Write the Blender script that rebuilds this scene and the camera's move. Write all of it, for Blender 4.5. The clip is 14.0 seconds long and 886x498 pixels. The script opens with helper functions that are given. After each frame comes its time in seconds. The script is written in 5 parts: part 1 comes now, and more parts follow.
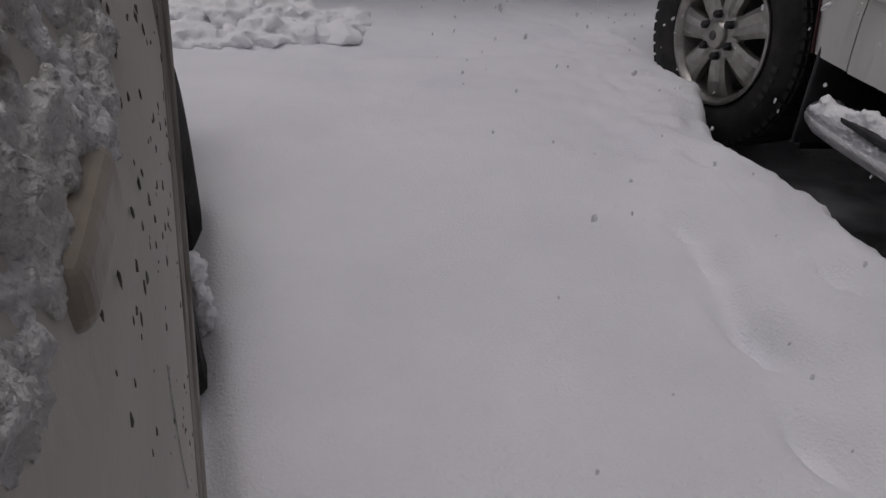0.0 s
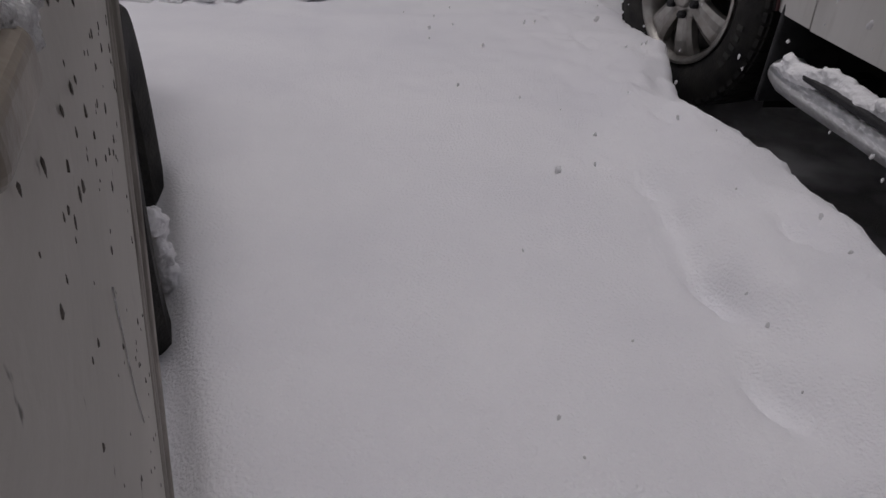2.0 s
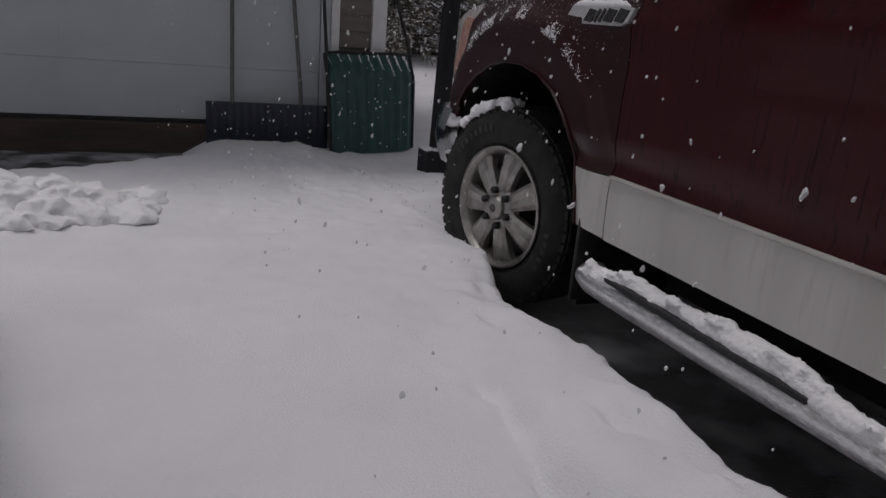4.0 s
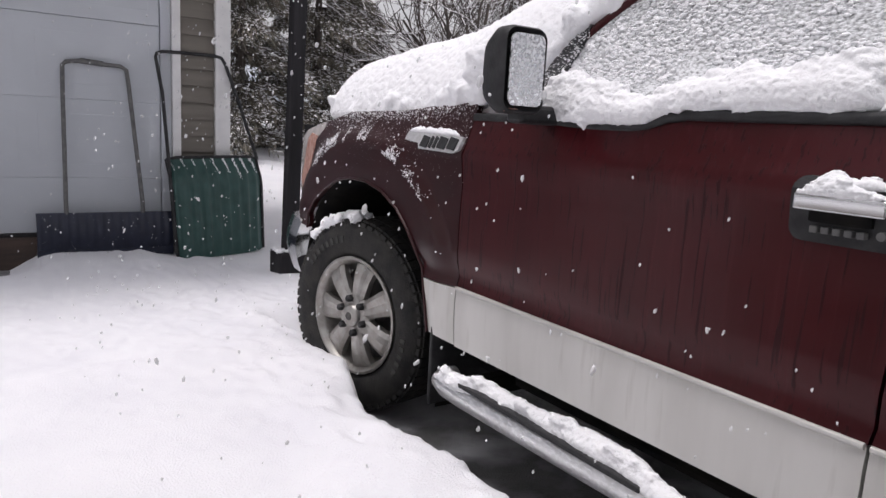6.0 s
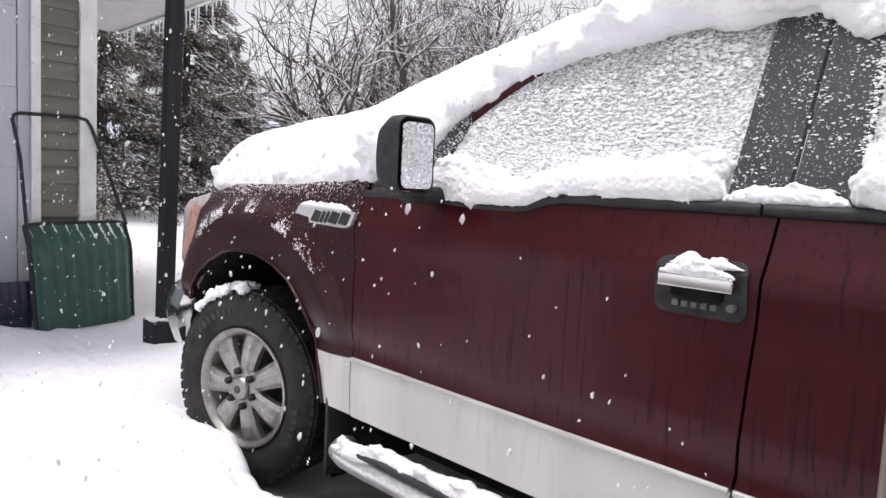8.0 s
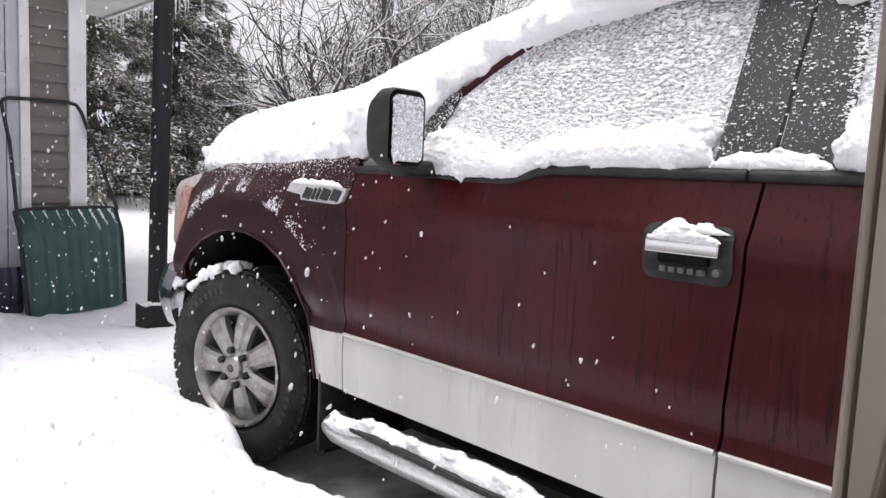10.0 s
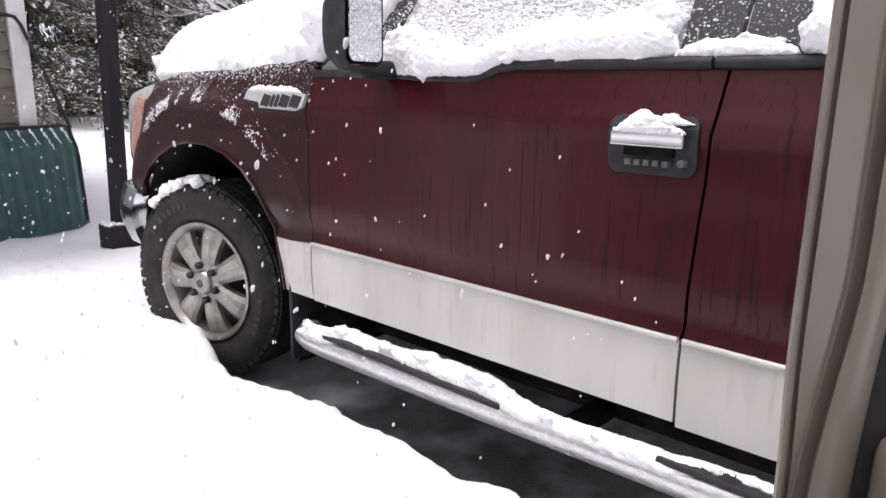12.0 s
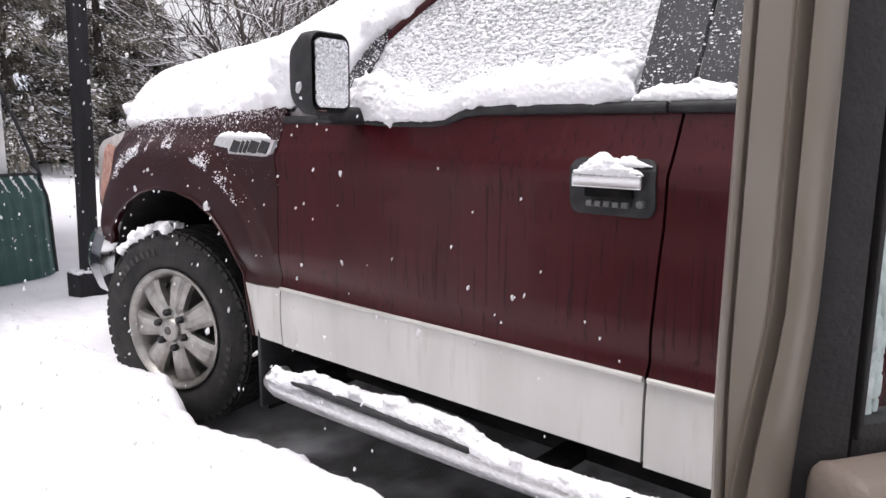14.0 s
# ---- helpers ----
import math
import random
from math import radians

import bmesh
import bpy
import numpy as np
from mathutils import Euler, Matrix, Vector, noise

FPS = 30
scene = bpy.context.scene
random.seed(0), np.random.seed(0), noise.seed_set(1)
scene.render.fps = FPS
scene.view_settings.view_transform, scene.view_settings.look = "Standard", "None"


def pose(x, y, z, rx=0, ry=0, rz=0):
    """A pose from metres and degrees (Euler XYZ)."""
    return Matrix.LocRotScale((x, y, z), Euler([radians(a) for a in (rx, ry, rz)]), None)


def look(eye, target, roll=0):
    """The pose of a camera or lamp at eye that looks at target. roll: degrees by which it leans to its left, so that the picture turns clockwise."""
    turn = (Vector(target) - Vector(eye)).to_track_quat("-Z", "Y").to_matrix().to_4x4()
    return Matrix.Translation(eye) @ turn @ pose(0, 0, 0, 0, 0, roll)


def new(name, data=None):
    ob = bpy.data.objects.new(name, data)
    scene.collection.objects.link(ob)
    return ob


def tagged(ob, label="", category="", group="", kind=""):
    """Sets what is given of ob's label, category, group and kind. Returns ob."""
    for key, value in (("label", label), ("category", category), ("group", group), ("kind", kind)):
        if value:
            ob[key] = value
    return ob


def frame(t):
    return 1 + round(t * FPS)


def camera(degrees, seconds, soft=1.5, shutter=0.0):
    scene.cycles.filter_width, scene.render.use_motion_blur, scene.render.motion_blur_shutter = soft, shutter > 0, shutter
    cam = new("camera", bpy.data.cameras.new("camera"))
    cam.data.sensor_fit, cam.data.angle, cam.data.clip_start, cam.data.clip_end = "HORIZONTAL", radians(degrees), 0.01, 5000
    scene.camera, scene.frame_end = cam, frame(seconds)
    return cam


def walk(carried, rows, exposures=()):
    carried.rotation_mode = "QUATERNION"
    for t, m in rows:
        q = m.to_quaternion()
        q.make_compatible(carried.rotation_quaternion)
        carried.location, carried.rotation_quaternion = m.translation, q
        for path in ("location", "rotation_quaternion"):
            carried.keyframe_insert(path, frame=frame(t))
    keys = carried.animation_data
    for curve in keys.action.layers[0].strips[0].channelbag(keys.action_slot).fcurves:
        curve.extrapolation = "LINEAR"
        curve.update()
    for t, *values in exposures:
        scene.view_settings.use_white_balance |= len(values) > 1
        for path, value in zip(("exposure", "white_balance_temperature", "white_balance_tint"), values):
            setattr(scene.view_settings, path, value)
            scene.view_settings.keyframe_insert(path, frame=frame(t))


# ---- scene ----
cam = camera(64.6, 14.0)
PATH = [
    (0, (-1.124, -2.235, 0.949), (-0.935, -0.532, -0.082), 2.5),
    (0.5, (-1.116, -2.236, 0.938), (-1.009, -0.561, -0.149), 3.0),
    (1, (-1.114, -2.239, 0.929), (-0.917, -0.618, -0.225), 2.9),
    (1.5, (-1.118, -2.237, 0.937), (-0.838, -0.626, -0.214), 4.3),
    (2, (-1.117, -2.244, 0.937), (-0.846, -0.605, -0.177), 3.9),
    (2.5, (-1.117, -2.241, 0.933), (-0.849, -0.608, -0.19), 2.3),
    (3, (-1.113, -2.248, 0.971), (-0.738, -0.514, 0.048), 2.5),
    (3.5, (-1.102, -2.26, 0.995), (-0.54, -0.493, 0.246), 4.0),
    (3.7, (-1.113, -2.261, 0.988), (-0.478, -0.488, 0.315), 4.5),
    (5.8, (-1.162, -2.309, 1.117), (-0.105, -0.653, 0.741), 3.4),
    (6, (-1.162, -2.326, 1.122), (-0.067, -0.688, 0.78), 3.2),
    (6.5, (-1.199, -2.377, 1.147), (0.008, -0.821, 0.798), 4.2),
    (7, (-1.238, -2.381, 1.173), (0.097, -0.917, 0.904), 4.1),
    (7.5, (-1.256, -2.362, 1.183), (0.178, -0.977, 1.021), 5.3),
    (7.7, (-1.253, -2.351, 1.185), (0.148, -0.934, 1.012), 3.6),
    (9.8, (-1.251, -2.356, 1.157), (0.09, -0.882, 0.978), 1.6),
    (10, (-1.258, -2.368, 1.145), (0.135, -0.948, 0.941), 2.6),
    (10.5, (-1.258, -2.383, 1.156), (0.239, -1.079, 0.916), 1.6),
    (11, (-1.248, -2.375, 1.142), (0.269, -1.1, 0.874), 1.5),
    (11.5, (-1.241, -2.368, 1.129), (0.221, -1.06, 0.741), 1.3),
    (12, (-1.24, -2.366, 1.123), (0.187, -1.039, 0.673), 0.9),
    (12.5, (-1.234, -2.369, 1.123), (0.183, -1.031, 0.674), 0.4),
    (13, (-1.235, -2.372, 1.123), (0.194, -1.036, 0.706), -0.2),
    (13.5, (-1.229, -2.373, 1.121), (0.214, -1.042, 0.736), -0.1),
    (14, (-1.229, -2.389, 1.119), (0.258, -1.091, 0.796), 0.6),
]
walk(cam, [(t, look(eye, target, roll)) for t, eye, target, roll in PATH],
     [(0, -1.34, 6500, 17), (0.7, -1.28, 6500, 17), (2.5, -1.24, 6500, 17), (3.0, -1.28, 6500, 17), (3.7, -1.3, 6500, 16), (5.8, -0.05, 6500, 16), (6.5, 0.33, 6500, 16), (7.5, 0.58, 6500, 16), (10, 0.6, 6500, 16), (11, 0.74, 6500, 16), (11.5, 0.78, 6500, 16), (12, 0.70, 6500, 16), (12.5, 0.63, 6500, 16), (14, 0.66, 6500, 16)])

# ---- world and light ----
world = bpy.data.worlds.new("overcast_sky")
scene.world = world
world.use_nodes = True
wn = world.node_tree
bg = wn.nodes["Background"]
sky = wn.nodes.new("ShaderNodeTexSky")
sky.sky_type = "NISHITA"
sky.sun_disc = False
sky.sun_elevation = radians(79)
sky.sun_rotation = radians(293)
sky.dust_density = 4.0
grey = wn.nodes.new("ShaderNodeHueSaturation")
grey.inputs["Saturation"].default_value = 0.12
wn.links.new(sky.outputs[0], grey.inputs["Color"])
wn.links.new(grey.outputs[0], bg.inputs["Color"])
bg.inputs["Strength"].default_value = 0.15
sun = new("sun", bpy.data.lights.new("sun", "SUN"))
sun.data.energy, sun.data.angle, sun.data.color = 0.9, radians(25), (1.0, 0.98, 0.95)
sun.matrix_world = look((-2.6, 1.4, 16), (0, 0, 0))


# ---- materials ----
def mat(name, col, rough=0.6, metal=0.0, col2=None, scale=20.0, bump=0.0, bscale=60.0, spec=0.5, coat=0.0, fac=1.0, stretch=(1, 1, 1), detail=5.0):
    """Principled material with two-scale colour noise and fine relief."""
    m = bpy.data.materials.new(name)
    m.use_nodes = True
    nt = m.node_tree
    b = nt.nodes["Principled BSDF"]
    b.inputs["Base Color"].default_value = (*col, 1)
    b.inputs["Roughness"].default_value = rough
    b.inputs["Metallic"].default_value = metal
    b.inputs["Specular IOR Level"].default_value = spec
    b.inputs["Coat Weight"].default_value = coat
    b.inputs["Coat Roughness"].default_value = 0.08
    tc = nt.nodes.new("ShaderNodeTexCoord")
    mp = nt.nodes.new("ShaderNodeMapping")
    mp.inputs["Scale"].default_value = stretch
    nt.links.new(tc.outputs["Object"], mp.inputs[0])
    if col2 is not None:
        n1 = nt.nodes.new("ShaderNodeTexNoise")
        n1.inputs["Scale"].default_value = scale
        n1.inputs["Detail"].default_value = detail
        nt.links.new(mp.outputs[0], n1.inputs[0])
        r = nt.nodes.new("ShaderNodeValToRGB")
        r.color_ramp.elements[0].position, r.color_ramp.elements[1].position = 0.35, 0.68
        nt.links.new(n1.outputs["Fac"], r.inputs[0])
        mx = nt.nodes.new("ShaderNodeMix")
        mx.data_type = "RGBA"
        mx.inputs[6].default_value, mx.inputs[7].default_value = (*col, 1), (*col2, 1)
        ml = nt.nodes.new("ShaderNodeMath")
        ml.operation = "MULTIPLY"
        ml.inputs[1].default_value = fac
        nt.links.new(r.outputs[0], ml.inputs[0])
        nt.links.new(ml.outputs[0], mx.inputs[0])
        nt.links.new(mx.outputs[2], b.inputs["Base Color"])
    if bump:
        n2 = nt.nodes.new("ShaderNodeTexNoise")
        n2.inputs["Scale"].default_value = bscale
        n2.inputs["Detail"].default_value = 6.0
        nt.links.new(mp.outputs[0], n2.inputs[0])
        bp = nt.nodes.new("ShaderNodeBump")
        bp.inputs["Strength"].default_value = bump
        bp.inputs["Distance"].default_value = 0.01
        nt.links.new(n2.outputs["Fac"], bp.inputs["Height"])
        nt.links.new(bp.outputs[0], b.inputs["Normal"])
    return m


def speckle(m, col, scale, lo, hi, rough=0.9, zlo=None, zhi=None, stretch=(1, 1, 1), fac=1.0):
    """Lays patches of another surface (snow grains, mud, drips) over a material."""
    nt = m.node_tree
    b = nt.nodes["Principled BSDF"]
    out = [n for n in nt.nodes if n.type == "OUTPUT_MATERIAL"][0]
    src = out.inputs[0].links[0].from_socket
    b2 = nt.nodes.new("ShaderNodeBsdfPrincipled")
    b2.inputs["Base Color"].default_value = (*col, 1)
    b2.inputs["Roughness"].default_value = rough
    b2.inputs["Specular IOR Level"].default_value = 0.2
    tc = nt.nodes.new("ShaderNodeTexCoord")
    mp = nt.nodes.new("ShaderNodeMapping")
    mp.inputs["Scale"].default_value = stretch
    nt.links.new(tc.outputs["Object"], mp.inputs[0])
    n = nt.nodes.new("ShaderNodeTexNoise")
    n.inputs["Scale"].default_value = scale
    n.inputs["Detail"].default_value = 4.0
    nt.links.new(mp.outputs[0], n.inputs[0])
    fac_out = n.outputs["Fac"]
    if zlo is not None:
        sep = nt.nodes.new("ShaderNodeSeparateXYZ")
        nt.links.new(tc.outputs["Object"], sep.inputs[0])
        mr = nt.nodes.new("ShaderNodeMapRange")
        mr.inputs[1].default_value, mr.inputs[2].default_value = zlo, zhi
        mr.inputs[3].default_value, mr.inputs[4].default_value = 0.0, 0.22
        nt.links.new(sep.outputs[2], mr.inputs[0])
        ad = nt.nodes.new("ShaderNodeMath")
        ad.operation = "ADD"
        nt.links.new(fac_out, ad.inputs[0])
        nt.links.new(mr.outputs[0], ad.inputs[1])
        fac_out = ad.outputs[0]
    r = nt.nodes.new("ShaderNodeMapRange")
    r.inputs[1].default_value, r.inputs[2].default_value = lo, hi
    r.inputs[4].default_value = fac
    nt.links.new(fac_out, r.inputs[0])
    bp = nt.nodes.new("ShaderNodeBump")
    bp.inputs["Strength"].default_value = 0.5
    bp.inputs["Distance"].default_value = 0.004
    nt.links.new(r.outputs[0], bp.inputs["Height"])
    nt.links.new(bp.outputs[0], b2.inputs["Normal"])
    sh = nt.nodes.new("ShaderNodeMixShader")
    nt.links.new(r.outputs[0], sh.inputs[0])
    nt.links.new(src, sh.inputs[1])
    nt.links.new(b2.outputs[0], sh.inputs[2])
    nt.links.new(sh.outputs[0], out.inputs[0])
    return m


M_SNOW = mat("snow", (0.86, 0.86, 0.89), 0.85, col2=(0.80, 0.80, 0.84), scale=3.0, bump=0.55, bscale=180, spec=0.2)
M_SNOWF = mat("fresh_snow", (0.88, 0.88, 0.90), 0.9, bump=0.6, bscale=70, spec=0.2)
M_DIRTSNOW = speckle(mat("dirty_snow", (0.84, 0.84, 0.84), 0.8, col2=(0.66, 0.63, 0.60), scale=38, bump=0.8, bscale=420, detail=8), (0.17, 0.14, 0.11), 55, 0.60, 0.70, fac=0.85)
M_ASPH = mat("wet_asphalt", (0.050, 0.050, 0.052), 0.36, col2=(0.115, 0.113, 0.114), scale=7, bump=0.9, bscale=140)
M_ASPH = speckle(M_ASPH, (0.46, 0.46, 0.48), 5.0, 0.44, 0.66, rough=0.7, fac=0.85)
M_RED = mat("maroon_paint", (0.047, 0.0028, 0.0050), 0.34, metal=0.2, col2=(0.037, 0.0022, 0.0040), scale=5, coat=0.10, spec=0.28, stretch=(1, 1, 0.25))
M_RED = speckle(M_RED, (0.070, 0.012, 0.015), 75, 0.54, 0.70, rough=0.5, stretch=(1, 1, 0.045), fac=0.35)
M_RED = speckle(M_RED, (0.016, 0.002, 0.0035), 110, 0.60, 0.63, rough=0.5, stretch=(1, 1, 0.03), fac=0.75)
# doors' maroon, darkened in colour for the dim surroundings the fender reflects
M_FENDER_SHADED = speckle(mat("maroon_fender_shaded", (0.028, 0.0026, 0.0040), 0.38, metal=0.15, col2=(0.022, 0.0022, 0.0032), scale=5, coat=0.2, spec=0.28), (0.8, 0.8, 0.82), 170, 0.79, 0.88, zlo=0.80, zhi=1.20)
M_SILVER = mat("silver_paint", (0.565, 0.555, 0.53), 0.38, metal=0.25, col2=(0.47, 0.46, 0.435), scale=7, coat=0.3, stretch=(1, 1, 0.2))
M_SILVER = speckle(M_SILVER, (0.30, 0.28, 0.25), 40, 0.58, 0.8, rough=0.7, stretch=(1, 1, 0.1), fac=0.45)
M_BLACK = mat("black_plastic", (0.018, 0.018, 0.020), 0.55, spec=0.3, col2=(0.036, 0.036, 0.038), scale=30, bump=0.15, bscale=200)
M_PILLAR = speckle(mat("gloss_black_pillar", (0.022, 0.022, 0.025), 0.40, col2=(0.038, 0.038, 0.042), scale=20), (0.80, 0.81, 0.83), 210, 0.60, 0.72)
M_TYRE = mat("tyre_rubber", (0.020, 0.020, 0.021), 0.8, spec=0.25, col2=(0.042, 0.040, 0.037), scale=14, bump=0.4, bscale=120)
M_TYREMARK = mat("raised_tyre_lettering", (0.05, 0.048, 0.045), 0.8, col2=(0.03, 0.03, 0.03), scale=40)
M_DARK = mat("dark_underbody", (0.008, 0.008, 0.009), 0.9, spec=0.1, col2=(0.02, 0.018, 0.016), scale=12)
M_ALLOY = mat("alloy_wheel", (0.42, 0.41, 0.39), 0.35, metal=0.75, col2=(0.28, 0.26, 0.24), scale=22, bump=0.1, bscale=150)
M_ALLOYD = mat("dark_alloy_barrel", (0.11, 0.105, 0.10), 0.5, metal=0.4, col2=(0.05, 0.05, 0.05), scale=18)
M_CHROME = mat("chrome", (0.60, 0.60, 0.61), 0.14, metal=1.0, col2=(0.6, 0.6, 0.6), scale=30)
M_STEP = speckle(mat("frosted_chrome", (0.72, 0.72, 0.73), 0.30, metal=1.0, col2=(0.60, 0.60, 0.60), scale=25), (0.80, 0.80, 0.82), 150, 0.46, 0.66, stretch=(1, 0.5, 1), fac=0.8)
M_BADGE = mat("brushed_badge", (0.62, 0.62, 0.63), 0.35, metal=0.4, col2=(0.5, 0.5, 0.5), scale=60)
M_AMBER = mat("amber_lens", (0.34, 0.12, 0.07), 0.3, col2=(0.55, 0.36, 0.30), scale=60)
M_LENS = mat("headlamp_lens", (0.45, 0.42, 0.40), 0.15, col2=(0.35, 0.33, 0.32), scale=25)
M_MIRROR = speckle(mat("mirror_glass", (0.6, 0.62, 0.64), 0.08, metal=1.0), (0.82, 0.83, 0.85), 110, 0.40, 0.56)
M_GLASS = speckle(mat("tinted_side_glass", (0.05, 0.056, 0.058), 0.07, col2=(0.08, 0.086, 0.088), scale=6), (0.84, 0.85, 0.87), 150, 0.38, 0.78, zlo=1.60, zhi=1.24, stretch=(1, 0.75, 1.4))
M_GREEN = mat("green_plastic", (0.018, 0.060, 0.053), 0.4, col2=(0.028, 0.080, 0.072), scale=12, bump=0.1, bscale=80)
M_BLUE = speckle(mat("navy_plastic", (0.009, 0.012, 0.027), 0.45, col2=(0.014, 0.018, 0.038), scale=12), (0.8, 0.8, 0.84), 80, 0.70, 0.76)
M_GREYTUBE = mat("worn_grey_tube", (0.085, 0.085, 0.088), 0.55, col2=(0.15, 0.147, 0.14), scale=30)
M_GDOOR = mat("painted_garage_door", (0.50, 0.525, 0.56), 0.5, col2=(0.46, 0.485, 0.52), scale=3, bump=0.12, bscale=150)
M_TRIM = mat("white_trim_board", (0.77, 0.765, 0.76), 0.5, col2=(0.67, 0.665, 0.66), scale=8)
M_SIDING = mat("taupe_siding", (0.165, 0.15, 0.13), 0.7, spec=0.3, col2=(0.20, 0.183, 0.158), scale=6, bump=0.2, bscale=120, stretch=(0.2, 1, 3))
M_SILL = mat("weathered_wood_sill", (0.075, 0.05, 0.04), 0.8, col2=(0.035, 0.028, 0.025), scale=14, bump=0.4, bscale=60, stretch=(0.2, 1, 1))
M_POST = mat("dark_timber_post", (0.019, 0.018, 0.020), 0.85, spec=0.2, col2=(0.030, 0.028, 0.031), scale=20, bump=0.3, bscale=50, stretch=(1, 1, 0.1))
M_SOFFIT = mat("white_soffit", (0.62, 0.62, 0.62), 0.6, col2=(0.54, 0.54, 0.54), scale=6)
M_ICE = mat("icicle_ice", (0.75, 0.78, 0.80), 0.15, col2=(0.6, 0.64, 0.66), scale=40)
M_BARK = mat("bare_bark", (0.050, 0.042, 0.038), 0.85, col2=(0.10, 0.083, 0.072), scale=25, bump=0.5, bscale=60)
M_NEEDLE = mat("conifer_needles", (0.10, 0.096, 0.076), 0.8, col2=(0.22, 0.195, 0.16), scale=2.5)
# pale blues hold the haze of the distance over the wooded hill
M_HILL = mat("hazed_hill", (0.30, 0.34, 0.40), 0.9, col2=(0.52, 0.55, 0.59), scale=0.08)
M_PEWTER = speckle(mat("pewter_car_paint", (0.245, 0.208, 0.172), 0.42, metal=0.2, col2=(0.212, 0.180, 0.148), scale=5, coat=0.3), (0.40, 0.37, 0.33), 45, 0.60, 0.76, rough=0.6, stretch=(1, 1, 0.07), fac=0.4)
M_PEWDIRT = mat("salted_pewter_paint", (0.53, 0.50, 0.455), 0.6, col2=(0.44, 0.415, 0.375), scale=6, bump=0.15, bscale=80)
M_PEWDIRT = speckle(M_PEWDIRT, (0.10, 0.09, 0.08), 75, 0.71, 0.75, rough=0.8, stretch=(1, 1, 0.45), fac=0.8)
M_MUD = mat("mud_spot", (0.06, 0.05, 0.042), 0.85, col2=(0.13, 0.115, 0.10), scale=160)
M_GRIME = speckle(mat("grimy_moulding", (0.36, 0.33, 0.30), 0.65, col2=(0.27, 0.25, 0.22), scale=20, bump=0.3, bscale=120), (0.09, 0.078, 0.066), 90, 0.50, 0.66, rough=0.8, stretch=(1, 1, 0.06), fac=0.9)
M_OLDLENS = mat("faded_marker_lens", (0.36, 0.315, 0.26), 0.45, col2=(0.20, 0.17, 0.135), scale=28, bump=0.2, bscale=90)
M_CHARCOAL = mat("charcoal_trim", (0.02, 0.019, 0.02), 0.6, col2=(0.028, 0.027, 0.028), scale=40, bump=0.2, bscale=250)
M_TAN = mat("tan_interior_plastic", (0.20, 0.16, 0.135), 0.6, col2=(0.17, 0.14, 0.12), scale=14, bump=0.15, bscale=200)
M_CLEAR = bpy.data.materials.new("clear_window_glass")
M_CLEAR.use_nodes = True
_b = M_CLEAR.node_tree.nodes["Principled BSDF"]
_b.inputs["Transmission Weight"].default_value, _b.inputs["Roughness"].default_value, _b.inputs["IOR"].default_value = 1.0, 0.02, 1.1
_b.inputs["Base Color"].default_value = (0.8, 0.88, 0.86, 1)


M_FLAKE = mat("falling_snowflake", (0.90, 0.90, 0.92), 0.9, spec=0.1)
_t = M_FLAKE.node_tree
_mix, _clear = _t.nodes.new("ShaderNodeMixShader"), _t.nodes.new("ShaderNodeBsdfTransparent")
_mix.inputs[0].default_value = 0.62
_out = [n for n in _t.nodes if n.type == "OUTPUT_MATERIAL"][0]
_t.links.new(_clear.outputs[0], _mix.inputs[1])
_t.links.new(_t.nodes["Principled BSDF"].outputs[0], _mix.inputs[2])
_t.links.new(_mix.outputs[0], _out.inputs[0])


# ---- mesh helpers ----
def part(name, bm, material, parent=None, label="", smooth=False):
    """Links a bmesh as one mesh object, as a part of its parent."""
    me = bpy.data.meshes.new(name)
    bmesh.ops.recalc_face_normals(bm, faces=bm.faces)
    if smooth and material not in (M_SNOWF, M_DIRTSNOW, M_SNOW):
        for e in bm.edges:
            if len(e.link_faces) == 2 and e.calc_face_angle(0.0) > 0.85:
                e.smooth = False
    bm.to_mesh(me)
    bm.free()
    if smooth:
        me.polygons.foreach_set("use_smooth", [True] * len(me.polygons))
    me.materials.append(material)
    ob = new(name, me)
    if parent is not None:
        ob.parent = parent
    if label:
        tagged(ob, label)
    return ob


def thing(name, label, category, group="", kind="", at=(0, 0, 0)):
    ob = new(name)
    ob.matrix_world = Matrix.Translation(at)
    bpy.context.view_layer.update()
    return tagged(ob, label, category, group, kind)


def local(ob, bm):
    """Moves world coordinates into the thing's own."""
    bmesh.ops.transform(bm, matrix=Matrix.Translation(-ob.matrix_basis.translation), verts=bm.verts)
    return bm


def box(x0, x1, y0, y1, z0, z1, bev=0.004, seg=2, bm=None):
    own = bmesh.new()
    bmesh.ops.create_cube(own, size=1)
    for v in own.verts:
        v.co = Vector((x0 + (v.co.x + .5) * (x1 - x0), y0 + (v.co.y + .5) * (y1 - y0), z0 + (v.co.z + .5) * (z1 - z0)))
    if bev:
        bmesh.ops.bevel(own, geom=own.edges[:], offset=bev, segments=seg, profile=0.6, affect="EDGES")
    return join(bm, own)


def join(bm, own):
    if bm is None:
        return own
    me = bpy.data.meshes.new("tmp")
    own.to_mesh(me)
    own.free()
    bm.from_mesh(me)
    bpy.data.meshes.remove(me)
    return bm


